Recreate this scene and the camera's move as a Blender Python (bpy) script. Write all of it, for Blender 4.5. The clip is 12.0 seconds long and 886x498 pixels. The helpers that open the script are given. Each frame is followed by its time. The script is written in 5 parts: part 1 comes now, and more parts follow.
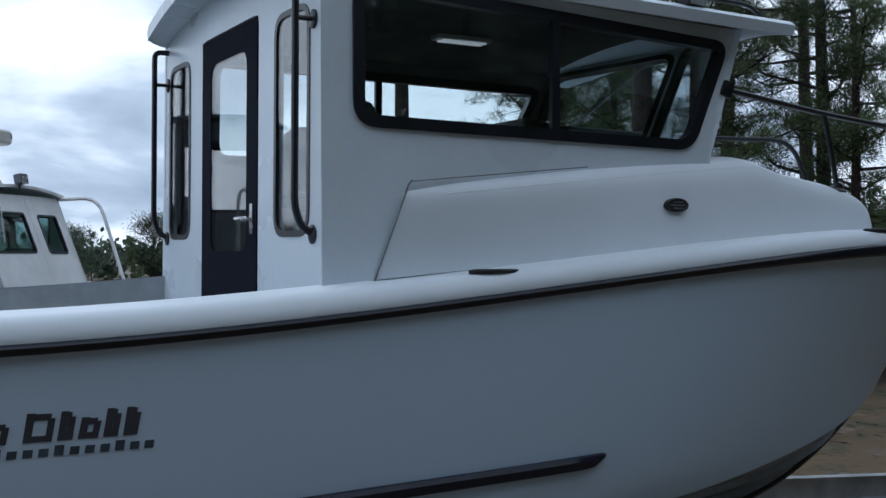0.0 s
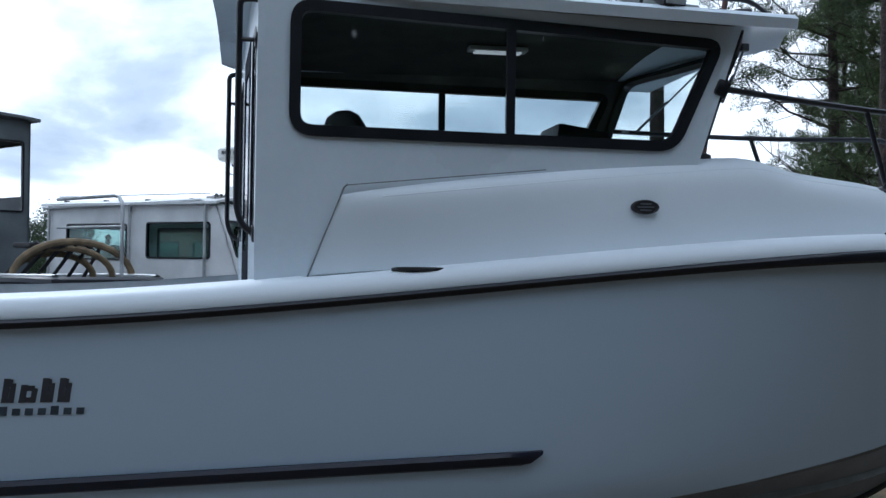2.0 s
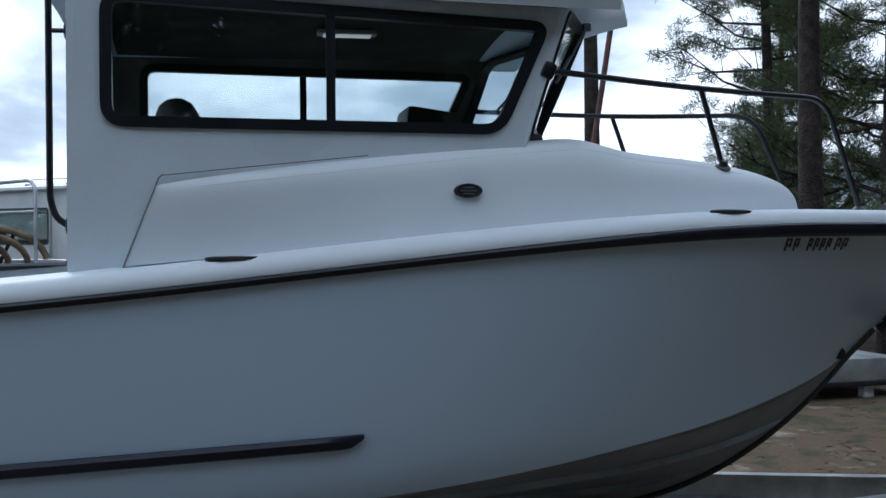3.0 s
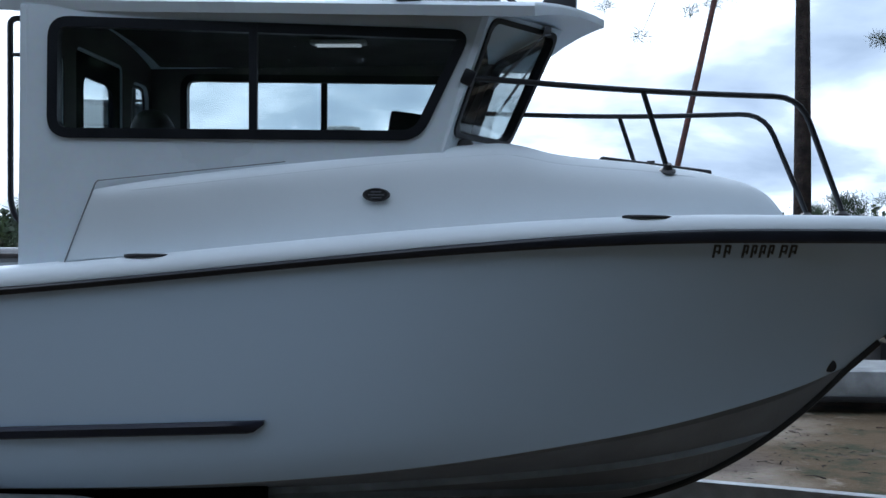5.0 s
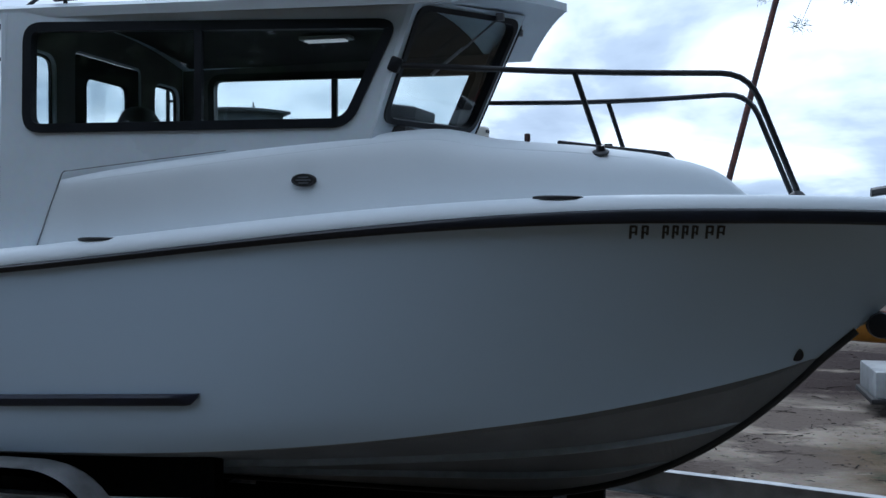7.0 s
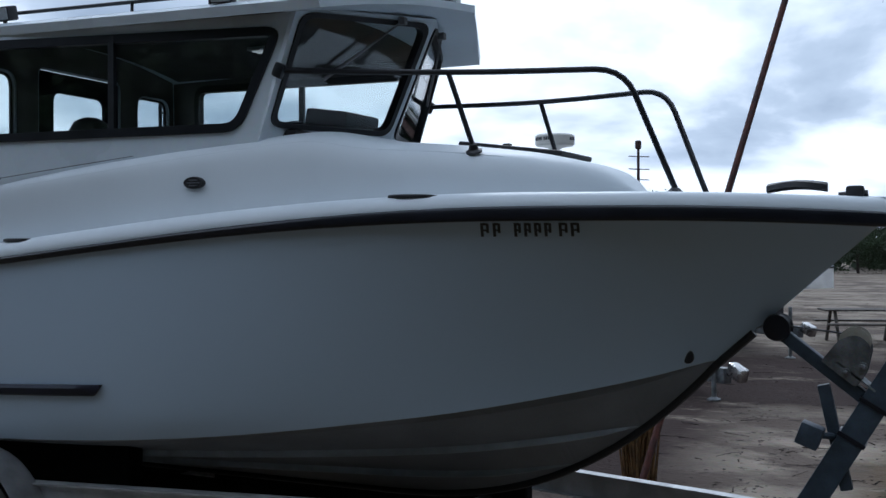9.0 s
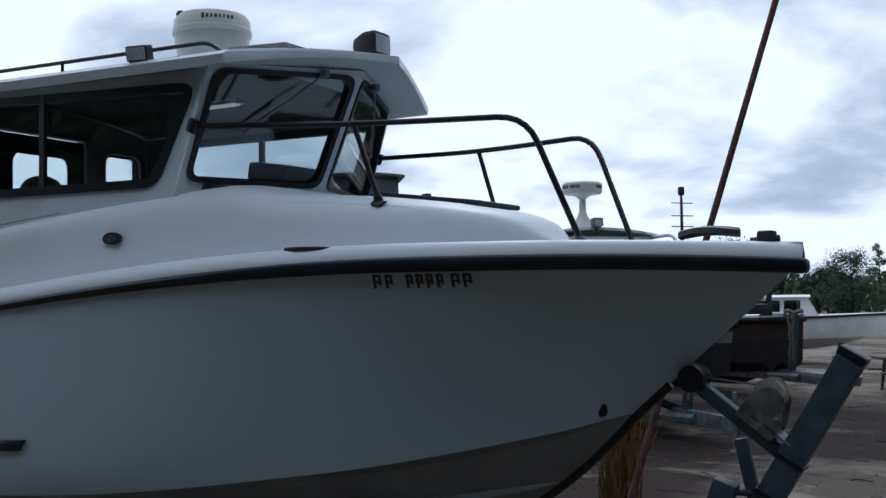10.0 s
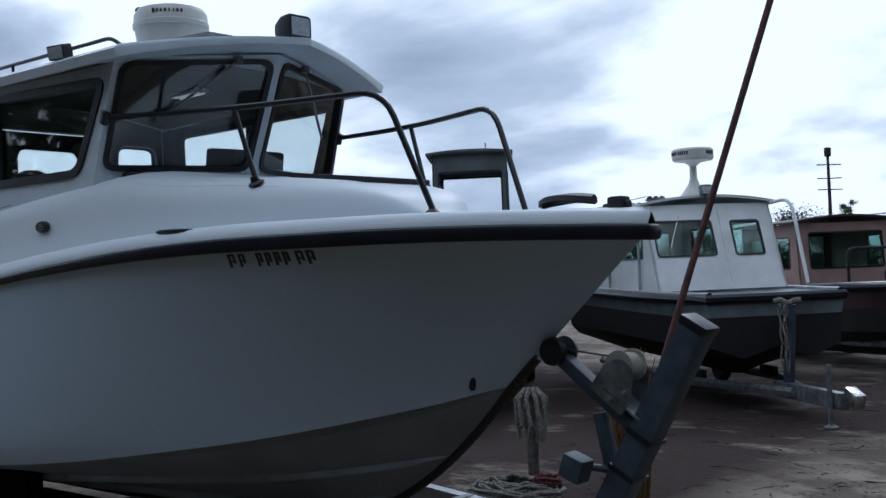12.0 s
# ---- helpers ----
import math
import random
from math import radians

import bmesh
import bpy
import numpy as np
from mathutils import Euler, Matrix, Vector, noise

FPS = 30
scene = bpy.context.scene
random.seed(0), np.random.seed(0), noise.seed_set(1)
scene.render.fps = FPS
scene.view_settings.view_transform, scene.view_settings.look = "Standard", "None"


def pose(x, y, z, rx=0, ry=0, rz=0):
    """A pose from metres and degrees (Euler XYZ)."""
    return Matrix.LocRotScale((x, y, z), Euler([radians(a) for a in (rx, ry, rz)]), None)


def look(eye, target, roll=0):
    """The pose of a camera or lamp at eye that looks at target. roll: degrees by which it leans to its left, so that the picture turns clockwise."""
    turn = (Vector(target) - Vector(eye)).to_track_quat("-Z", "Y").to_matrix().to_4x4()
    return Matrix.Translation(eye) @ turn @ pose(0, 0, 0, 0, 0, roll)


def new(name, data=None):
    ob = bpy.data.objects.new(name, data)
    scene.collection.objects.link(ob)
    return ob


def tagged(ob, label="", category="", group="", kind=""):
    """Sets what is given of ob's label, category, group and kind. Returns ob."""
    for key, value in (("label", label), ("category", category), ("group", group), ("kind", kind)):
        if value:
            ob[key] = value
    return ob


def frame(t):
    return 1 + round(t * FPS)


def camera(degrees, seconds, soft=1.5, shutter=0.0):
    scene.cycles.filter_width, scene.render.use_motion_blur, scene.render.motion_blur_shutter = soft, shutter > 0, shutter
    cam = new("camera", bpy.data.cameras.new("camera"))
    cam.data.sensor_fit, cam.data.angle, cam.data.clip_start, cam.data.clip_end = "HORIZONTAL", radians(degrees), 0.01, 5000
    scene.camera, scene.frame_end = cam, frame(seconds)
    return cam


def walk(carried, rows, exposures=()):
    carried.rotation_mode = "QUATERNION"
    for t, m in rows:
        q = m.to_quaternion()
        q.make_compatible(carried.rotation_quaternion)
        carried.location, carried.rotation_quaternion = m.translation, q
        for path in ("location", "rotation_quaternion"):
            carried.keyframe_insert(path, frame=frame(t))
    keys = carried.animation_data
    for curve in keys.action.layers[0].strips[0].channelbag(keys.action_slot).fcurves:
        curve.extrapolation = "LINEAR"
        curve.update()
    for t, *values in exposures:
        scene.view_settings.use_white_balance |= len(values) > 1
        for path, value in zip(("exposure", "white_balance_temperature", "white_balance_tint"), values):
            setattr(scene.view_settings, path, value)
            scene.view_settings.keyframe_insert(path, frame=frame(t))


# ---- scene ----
cam = camera(44.0, 12.0)
PATH = [
    (0, (0.513, -5.951, 1.55), (1.42, -4.169, 1.556), 0.3),
    (0.5, (0.979, -6.276, 1.526), (1.767, -4.439, 1.463), 2.7),
    (1, (1.474, -6.468, 1.498), (2.227, -4.617, 1.424), -0.9),
    (1.5, (1.933, -6.647, 1.506), (2.465, -4.72, 1.448), 2.1),
    (2, (2.304, -6.864, 1.496), (2.631, -4.891, 1.521), 0.9),
    (2.5, (2.642, -6.936, 1.528), (3.053, -4.978, 1.514), 0.3),
    (4.3, (4.48, -7.384, 1.622), (4.499, -5.385, 1.59), 1.9),
    (4.5, (4.688, -7.412, 1.617), (4.635, -5.414, 1.562), 3.3),
    (5, (5.159, -7.42, 1.647), (5.017, -5.425, 1.602), 0.4),
    (5.5, (5.611, -7.518, 1.558), (5.37, -5.536, 1.445), 1.4),
    (6, (6.044, -7.44, 1.633), (5.727, -5.467, 1.532), -0.6),
    (6.5, (6.422, -7.314, 1.554), (6.013, -5.356, 1.545), -0.9),
    (7, (6.891, -7.261, 1.521), (6.349, -5.336, 1.485), -0.0),
    (7.5, (7.362, -7.088, 1.632), (6.795, -5.171, 1.578), -0.3),
    (7.7, (7.549, -7.032, 1.623), (6.951, -5.123, 1.586), 0.5),
    (9.3, (8.928, -6.535, 1.426), (8.047, -4.74, 1.409), -0.3),
    (9.5, (9.117, -6.381, 1.438), (8.24, -4.583, 1.412), 0.2),
    (10, (9.553, -6.15, 1.439), (8.558, -4.417, 1.519), -0.9),
    (10.5, (10.032, -5.889, 1.439), (8.884, -4.255, 1.551), -2.2),
    (11, (10.41, -5.547, 1.429), (9.257, -3.916, 1.529), -1.2),
    (11.5, (10.745, -5.29, 1.371), (9.5, -3.727, 1.455), -2.4),
    (12, (11.227, -4.976, 1.378), (9.904, -3.477, 1.425), -2.4),
]
walk(cam, [(t, look(eye, target, roll)) for t, eye, target, roll in PATH], [
    (0, -0.30, 5480, 8), (0.5, -0.06, 5410, 8), (1.0, -0.02, 5410, 8), (1.5, 0.24, 5410, 8), (2.0, 0.02, 5420, 8), (2.5, -0.07, 5460, 8),
    (4.5, 0.04, 5360, 8), (5.5, 0.06, 5350, 8), (6.5, 0.05, 5340, 8), (7, -0.11, 5290, 8), (7.5, -0.16, 5400, 8),
    (9.5, -0.36, 5470, 9), (10.5, -0.60, 5530, 9), (11.2, -0.70, 5520, 9), (11.6, -0.70, 5480, 9), (12, -0.44, 5390, 9),
])

# ---------------------------------------------------------------- world, sun
GROUND = -0.85
world = bpy.data.worlds.new("overcast_sky")
scene.world = world
world.use_nodes = True
wt = world.node_tree
wt.nodes.clear()


def wnode(kind, **kw):
    n = wt.nodes.new(kind)
    for k, v in kw.items():
        n.inputs[k].default_value = v
    return n


w_out = wnode("ShaderNodeOutputWorld")
w_bg = wnode("ShaderNodeBackground", Strength=1.0)
w_sky = wt.nodes.new("ShaderNodeTexSky")
w_sky.sky_type = "NISHITA"
w_sky.sun_disc = False
w_sky.sun_elevation = radians(42)
w_sky.sun_rotation = radians(-20)
w_skyk = wt.nodes.new("ShaderNodeVectorMath")
w_skyk.operation = "SCALE"
w_skyk.inputs["Scale"].default_value = 0.10
w_co = wt.nodes.new("ShaderNodeTexCoord")
w_sep = wt.nodes.new("ShaderNodeSeparateXYZ")
w_add = wt.nodes.new("ShaderNodeMath")
w_add.operation = "MAXIMUM"
w_add.inputs[1].default_value = 0.0
w_add2 = wt.nodes.new("ShaderNodeMath")
w_add2.operation = "ADD"
w_add2.inputs[1].default_value = 0.32
w_dx = wt.nodes.new("ShaderNodeMath")
w_dx.operation = "DIVIDE"
w_dy = wt.nodes.new("ShaderNodeMath")
w_dy.operation = "DIVIDE"
w_com = wt.nodes.new("ShaderNodeCombineXYZ")
w_n1 = wnode("ShaderNodeTexNoise", Scale=1.45, Detail=7.0, Roughness=0.5, Distortion=0.2)
w_n2 = wnode("ShaderNodeTexNoise", Scale=0.55, Detail=3.0, Roughness=0.5)
w_r1 = wt.nodes.new("ShaderNodeValToRGB")
w_r1.color_ramp.elements[0].position = 0.33
w_r1.color_ramp.elements[0].color = (0.41, 0.48, 0.58, 1)
w_r1.color_ramp.elements[1].position = 0.545
w_r1.color_ramp.elements[1].color = (1.42, 1.43, 1.45, 1)
e = w_r1.color_ramp.elements.new(0.455)
e.color = (0.74, 0.81, 0.89, 1)
w_r2 = wt.nodes.new("ShaderNodeValToRGB")
w_r2.color_ramp.elements[0].position = 0.30
w_r2.color_ramp.elements[0].color = (0, 0, 0, 1)
w_r2.color_ramp.elements[1].position = 0.40
w_r2.color_ramp.elements[1].color = (1, 1, 1, 1)
w_mix = wt.nodes.new("ShaderNodeMix")
w_mix.data_type = "RGBA"
wl = wt.links.new
wl(w_co.outputs["Generated"], w_sep.inputs[0])
wl(w_sep.outputs["Z"], w_add.inputs[0])
wl(w_add.outputs[0], w_add2.inputs[0])
wl(w_sep.outputs["X"], w_dx.inputs[0])
wl(w_add2.outputs[0], w_dx.inputs[1])
wl(w_sep.outputs["Y"], w_dy.inputs[0])
wl(w_add2.outputs[0], w_dy.inputs[1])
wl(w_dx.outputs[0], w_com.inputs[0])
wl(w_dy.outputs[0], w_com.inputs[1])
wl(w_com.outputs[0], w_n1.inputs["Vector"])
wl(w_com.outputs[0], w_n2.inputs["Vector"])
wl(w_n1.outputs["Fac"], w_r1.inputs[0])
wl(w_n2.outputs["Fac"], w_r2.inputs[0])
wl(w_sky.outputs[0], w_skyk.inputs[0])
wl(w_skyk.outputs["Vector"], w_mix.inputs["A"])
wl(w_r1.outputs["Color"], w_mix.inputs["B"])
wl(w_r2.outputs["Color"], w_mix.inputs["Factor"])
wl(w_mix.outputs["Result"], w_bg.inputs["Color"])
wl(w_bg.outputs[0], w_out.inputs[0])

sun_data = bpy.data.lights.new("sun", "SUN")
sun_data.energy, sun_data.angle, sun_data.color = 0.9, radians(14), (1.0, 0.96, 0.9)
sun = new("sun", sun_data)
sun.matrix_world = look((0, 0, 0), (0.25, -0.7, -0.67))


# ---------------------------------------------------------------- materials
def material(name, base, rough=0.5, metal=0.0, vary=0.12, scale=6.0, fine=60.0, bump=0.02, tone=None, coat=0.0, spread=(0.35, 0.65), dist=0.01, spec=0.5):
    m = bpy.data.materials.new(name)
    m.use_nodes = True
    t = m.node_tree
    b = t.nodes["Principled BSDF"]
    b.inputs["Metallic"].default_value = metal
    b.inputs["Coat Weight"].default_value = coat
    b.inputs["Specular IOR Level"].default_value = spec
    co = t.nodes.new("ShaderNodeTexCoord")
    n1, n2 = t.nodes.new("ShaderNodeTexNoise"), t.nodes.new("ShaderNodeTexNoise")
    n1.inputs["Scale"].default_value, n1.inputs["Detail"].default_value = scale, 5
    n2.inputs["Scale"].default_value, n2.inputs["Detail"].default_value = fine, 4
    r = t.nodes.new("ShaderNodeValToRGB")
    r.color_ramp.elements[0].position, r.color_ramp.elements[1].position = spread
    dark = tone or tuple(c * (1 - 2.2 * vary) for c in base)
    r.color_ramp.elements[0].color = (*dark, 1)
    r.color_ramp.elements[1].color = (*base, 1)
    mx = t.nodes.new("ShaderNodeMix")
    mx.data_type, mx.blend_type = "RGBA", "MULTIPLY"
    mx.inputs["Factor"].default_value = min(1, vary * 2)
    bp = t.nodes.new("ShaderNodeBump")
    bp.inputs["Strength"].default_value, bp.inputs["Distance"].default_value = bump * 10, dist
    rr = t.nodes.new("ShaderNodeMapRange")
    rr.inputs["To Min"].default_value, rr.inputs["To Max"].default_value = max(0.02, rough - 0.08), min(1, rough + 0.1)
    k = t.links.new
    for n in (n1, n2):
        k(co.outputs["Object"], n.inputs["Vector"])
    k(n1.outputs["Fac"], r.inputs[0])
    k(r.outputs["Color"], mx.inputs["A"])
    k(n2.outputs["Color"], mx.inputs["B"])
    k(mx.outputs["Result"], b.inputs["Base Color"])
    k(n2.outputs["Fac"], bp.inputs["Height"])
    k(bp.outputs[0], b.inputs["Normal"])
    k(n1.outputs["Fac"], rr.inputs["Value"])
    k(rr.outputs[0], b.inputs["Roughness"])
    return m


def glass_material(name, tint, rough=0.02):
    m = bpy.data.materials.new(name)
    m.use_nodes = True
    t = m.node_tree
    t.nodes.remove(t.nodes["Principled BSDF"])
    o = t.nodes["Material Output"]
    tr, gl, mx, fr, pw, ma = (t.nodes.new(k) for k in ("ShaderNodeBsdfTransparent", "ShaderNodeBsdfGlossy", "ShaderNodeMixShader", "ShaderNodeLayerWeight", "ShaderNodeMath", "ShaderNodeMath"))
    tr.inputs[0].default_value = (*tint, 1)
    gl.inputs["Roughness"].default_value = rough
    fr.inputs["Blend"].default_value = 0.5
    pw.operation, ma.operation = "POWER", "MULTIPLY_ADD"
    pw.inputs[1].default_value = 4.0
    ma.inputs[1].default_value, ma.inputs[2].default_value = 0.75, 0.05
    t.links.new(fr.outputs["Facing"], pw.inputs[0])
    t.links.new(pw.outputs[0], ma.inputs[0])
    t.links.new(ma.outputs[0], mx.inputs[0])
    t.links.new(tr.outputs[0], mx.inputs[1])
    t.links.new(gl.outputs[0], mx.inputs[2])
    t.links.new(mx.outputs[0], o.inputs[0])
    return m


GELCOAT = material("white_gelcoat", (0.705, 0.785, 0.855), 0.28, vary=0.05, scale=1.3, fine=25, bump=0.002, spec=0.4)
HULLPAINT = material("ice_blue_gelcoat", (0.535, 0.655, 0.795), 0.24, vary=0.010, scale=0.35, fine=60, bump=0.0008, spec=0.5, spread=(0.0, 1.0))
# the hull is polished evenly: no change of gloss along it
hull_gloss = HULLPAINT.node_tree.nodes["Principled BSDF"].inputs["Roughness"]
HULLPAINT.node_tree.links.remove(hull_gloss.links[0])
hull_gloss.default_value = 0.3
DECK = material("white_deck_gelcoat", (0.74, 0.80, 0.85), 0.45, vary=0.035, scale=1.6, fine=160, bump=0.008, spec=0.4, spread=(0.15, 0.85))
BOTTOM = material("grey_bottom_paint", (0.295, 0.315, 0.345), 0.6, vary=0.10, scale=2.5, fine=50, bump=0.01)
KEEL = material("black_keel_guard", (0.02, 0.02, 0.022), 0.5, vary=0.2)
RUBBER = material("black_rubber", (0.007, 0.009, 0.020), 0.42, vary=0.2, scale=4, fine=40, bump=0.01)
STRAKE = material("navy_rubber_strake", (0.014, 0.018, 0.045), 0.45, vary=0.2, scale=5)
BLACKPIPE = material("black_powder_coat", (0.012, 0.013, 0.018), 0.32, vary=0.15, scale=8, fine=120, bump=0.005)
FRAMEBLK = material("black_window_frame", (0.008, 0.010, 0.016), 0.35, vary=0.15)
GLASS = glass_material("tinted_glass", (0.90, 0.935, 0.94))
DOORDARK = material("dark_navy_door", (0.006, 0.008, 0.018), 0.7, vary=0.12, spec=0.05)
# cabin lining: its dark tone paints the dimness indoors
INTERIOR = material("dim_cabin_liner", (0.16, 0.15, 0.145), 0.8, vary=0.12, scale=5, fine=200, bump=0.02)
INDARK = material("dark_console_vinyl", (0.03, 0.03, 0.035), 0.55, vary=0.2)
SEATVINYL = material("grey_seat_vinyl", (0.22, 0.22, 0.23), 0.6, vary=0.15)
LETTER = material("dark_grey_vinyl_lettering", (0.05, 0.055, 0.07), 0.5, vary=0.1)
CHROME = material("weathered_stainless", (0.6, 0.6, 0.6), 0.25, metal=1.0, vary=0.1)
GALV = material("galvanised_steel", (0.36, 0.38, 0.40), 0.5, metal=0.65, vary=0.25, scale=9, fine=90, bump=0.02)
GREYSTEEL = material("blue_grey_painted_steel", (0.07, 0.10, 0.14), 0.55, vary=0.2, scale=9, fine=90, bump=0.02)
ALU = material("pale_aluminium", (0.60, 0.62, 0.64), 0.45, metal=0.5, vary=0.15, scale=5, fine=80, bump=0.01)
RADOME = material("ivory_radome_plastic", (0.72, 0.72, 0.68), 0.4, vary=0.06, scale=5)
LAMPGLASS = material("lamp_lens", (0.55, 0.6, 0.65), 0.12, vary=0.1, scale=30)
# bunk carpet, taken near black to paint the shade beneath the hull
CARPET = material("shade_black_carpet", (0.008, 0.008, 0.009), 0.95, vary=0.2, scale=20, fine=200, bump=0.05, spec=0.1)
TYRE = material("tyre_rubber", (0.02, 0.02, 0.02), 0.8, vary=0.3, scale=12, fine=120, bump=0.05)
ORANGE = material("orange_reflector", (0.75, 0.22, 0.03), 0.3, vary=0.1)
RUST = material("rusted_red_pipe", (0.17, 0.06, 0.045), 0.75, vary=0.3, scale=10, fine=80, bump=0.05, tone=(0.06, 0.03, 0.03))
SAND = material("pale_sand", (0.38, 0.325, 0.265), 0.95, vary=0.15, scale=0.8, fine=14, bump=0.08, dist=0.04, spec=0.08)
BARK = material("pine_bark", (0.085, 0.06, 0.05), 0.95, vary=0.35, scale=5, fine=24, bump=0.12, dist=0.05)
NEEDLE = material("pine_needles", (0.13, 0.185, 0.062), 0.7, vary=0.25, scale=0.8, fine=4, tone=(0.05, 0.078, 0.03))
LEAF = material("dark_green_leaves", (0.05, 0.09, 0.03), 0.7, vary=0.3, scale=0.5, fine=3, tone=(0.018, 0.032, 0.012))


# ---------------------------------------------------------------- mesh helpers
def mesh_of(bm, name, mat, smooth=True):
    bmesh.ops.recalc_face_normals(bm, faces=bm.faces)
    me = bpy.data.meshes.new(name)
    bm.to_mesh(me)
    bm.free()
    if smooth:
        me.shade_smooth()
        me.set_sharp_from_angle(angle=radians(35))
    me.materials.append(mat)
    return me


def part(name, bm, mat, parent, label="", smooth=True):
    ob = new(name, mesh_of(bm, name, mat, smooth))
    ob.parent = parent
    if label:
        ob["label"] = label
    return ob


def thing(name, label, category, place=None, group="", kind=""):
    ob = new(name)
    ob.empty_display_size = 0.2
    if place is not None:
        ob.matrix_world = place
    return tagged(ob, label, category, group, kind)


def solo(name, bm, mat, label, category, group="", kind="", smooth=True):
    return tagged(new(name, mesh_of(bm, name, mat, smooth)), label, category, group, kind)


def box(bm, c, s, rot=None, bevel=0.0):
    m = Matrix.Translation(c) @ (rot.to_4x4() if rot else Matrix.Identity(4)) @ Matrix.Diagonal((*s, 1))
    vs = bmesh.ops.create_cube(bm, size=1, matrix=m)["verts"]
    if bevel:
        es = {e for v in vs for e in v.link_edges}
        bmesh.ops.bevel(bm, geom=list(es), offset=bevel, segments=2, affect="EDGES", profile=0.6)
    return bm


def rounded(pts, r=0.08, n=4):
    """Corners of a closed outline, rounded; r is a length or one per corner."""
    out = []
    k = len(pts)
    for i in range(k):
        p, a, b = Vector(pts[i]), Vector(pts[i - 1]), Vector(pts[(i + 1) % k])
        q = r[i] if isinstance(r, (list, tuple)) else r
        if q <= 0:
            out.append(p)
            continue
        u, v = (a - p), (b - p)
        q = min(q, u.length * 0.45, v.length * 0.45)
        s, e = p + u.normalized() * q, p + v.normalized() * q
        for j in range(n + 1):
            t = j / n
            out.append((1 - t) ** 2 * s + 2 * t * (1 - t) * p + t * t * e)
    return out


def inset(pts, d):
    """A closed outline moved inward (d > 0) by d."""
    k = len(pts)
    area = sum(pts[i][0] * pts[(i + 1) % k][1] - pts[(i + 1) % k][0] * pts[i][1] for i in range(k))
    sg = 1 if area > 0 else -1
    out = []
    for i in range(k):
        a, p, b = Vector(pts[i - 1]), Vector(pts[i]), Vector(pts[(i + 1) % k])
        t = ((p - a).normalized() + (b - p).normalized()).normalized()
        out.append(p + Vector((-t.y, t.x)) * d * sg)
    return out


def sheet(outer, holes, put, thick):
    """A plate with openings: outlines in two numbers, put(u, v, d) gives the place at depth d."""
    bm = bmesh.new()
    loops = [list(outer)] + [list(h) for h in holes]
    front, back, edges = [], [], []
    for lp in loops:
        f = [bm.verts.new(put(p[0], p[1], 0)) for p in lp]
        b = [bm.verts.new(put(p[0], p[1], thick)) for p in lp]
        front.append(f)
        back.append(b)
    for f in front:
        edges += [bm.edges.new((f[i], f[(i + 1) % len(f)])) for i in range(len(f))]
    tri = bmesh.ops.triangle_fill(bm, use_beauty=True, use_dissolve=False, edges=edges)["geom"]
    pair = {a: b for f, g in zip(front, back) for a, b in zip(f, g)}
    for fc in [g for g in tri if isinstance(g, bmesh.types.BMFace)]:
        bm.faces.new([pair[v] for v in reversed(fc.verts)])
    for f, g in zip(front, back):
        n = len(f)
        for i in range(n):
            bm.faces.new((f[i], f[(i + 1) % n], g[(i + 1) % n], g[i]))
    return bm


def ring(outer, inner, put, d0, d1):
    """A frame between two outlines with the same number of points."""
    bm = bmesh.new()
    rows = [[bm.verts.new(put(p[0], p[1], d)) for p in lp] for lp, d in ((outer, d0), (outer, d1), (inner, d1), (inner, d0))]
    n = len(outer)
    for a in range(4):
        r, s = rows[a], rows[(a + 1) % 4]
        for i in range(n):
            bm.faces.new((r[i], r[(i + 1) % n], s[(i + 1) % n], s[i]))
    return bm


def tube(bm, pts, r, n=8, r_end=None, caps=True):
    """A round bar along a line of points."""
    pts = [Vector(p) for p in pts]
    prev, up = None, None
    k = len(pts)
    for i, p in enumerate(pts):
        d = (pts[min(i + 1, k - 1)] - pts[max(i - 1, 0)]).normalized()
        if up is None:
            up = d.orthogonal().normalized()
        up = (up - d * up.dot(d)).normalized()
        side = d.cross(up)
        q = r if r_end is None else r + (r_end - r) * i / (k - 1)
        cur = [bm.verts.new(p + (up * math.cos(6.28318 * j / n) + side * math.sin(6.28318 * j / n)) * q) for j in range(n)]
        if prev:
            for j in range(n):
                bm.faces.new((prev[j], prev[(j + 1) % n], cur[(j + 1) % n], cur[j]))
        elif caps:
            bm.faces.new(list(reversed(cur)))
        prev = cur
    if caps:
        bm.faces.new(prev)
    return bm


def bend(pts, r=0.12, n=5):
    """An open line with its inner corners rounded."""
    out = [Vector(pts[0])]
    for i in range(1, len(pts) - 1):
        p, a, b = Vector(pts[i]), Vector(pts[i - 1]), Vector(pts[i + 1])
        q = min(r, (a - p).length * 0.48, (b - p).length * 0.48)
        s, e = p + (a - p).normalized() * q, p + (b - p).normalized() * q
        out += [(1 - t) ** 2 * s + 2 * t * (1 - t) * p + t * t * e for t in (j / n for j in range(n + 1))]
    return out + [Vector(pts[-1])]


def lathe(bm, profile, m=None, n=24):
    """A turned body: radius and height pairs about z, then moved by m."""
    m = m or Matrix.Identity(4)
    rows = [[bm.verts.new(m @ Vector((r * math.cos(6.28318 * j / n), r * math.sin(6.28318 * j / n), z))) for j in range(n)] for r, z in profile]
    for a, b in zip(rows, rows[1:]):
        for j in range(n):
            bm.faces.new((a[j], a[(j + 1) % n], b[(j + 1) % n], b[j]))
    bm.faces.new(list(reversed(rows[0])))
    bm.faces.new(rows[-1])
    return bm


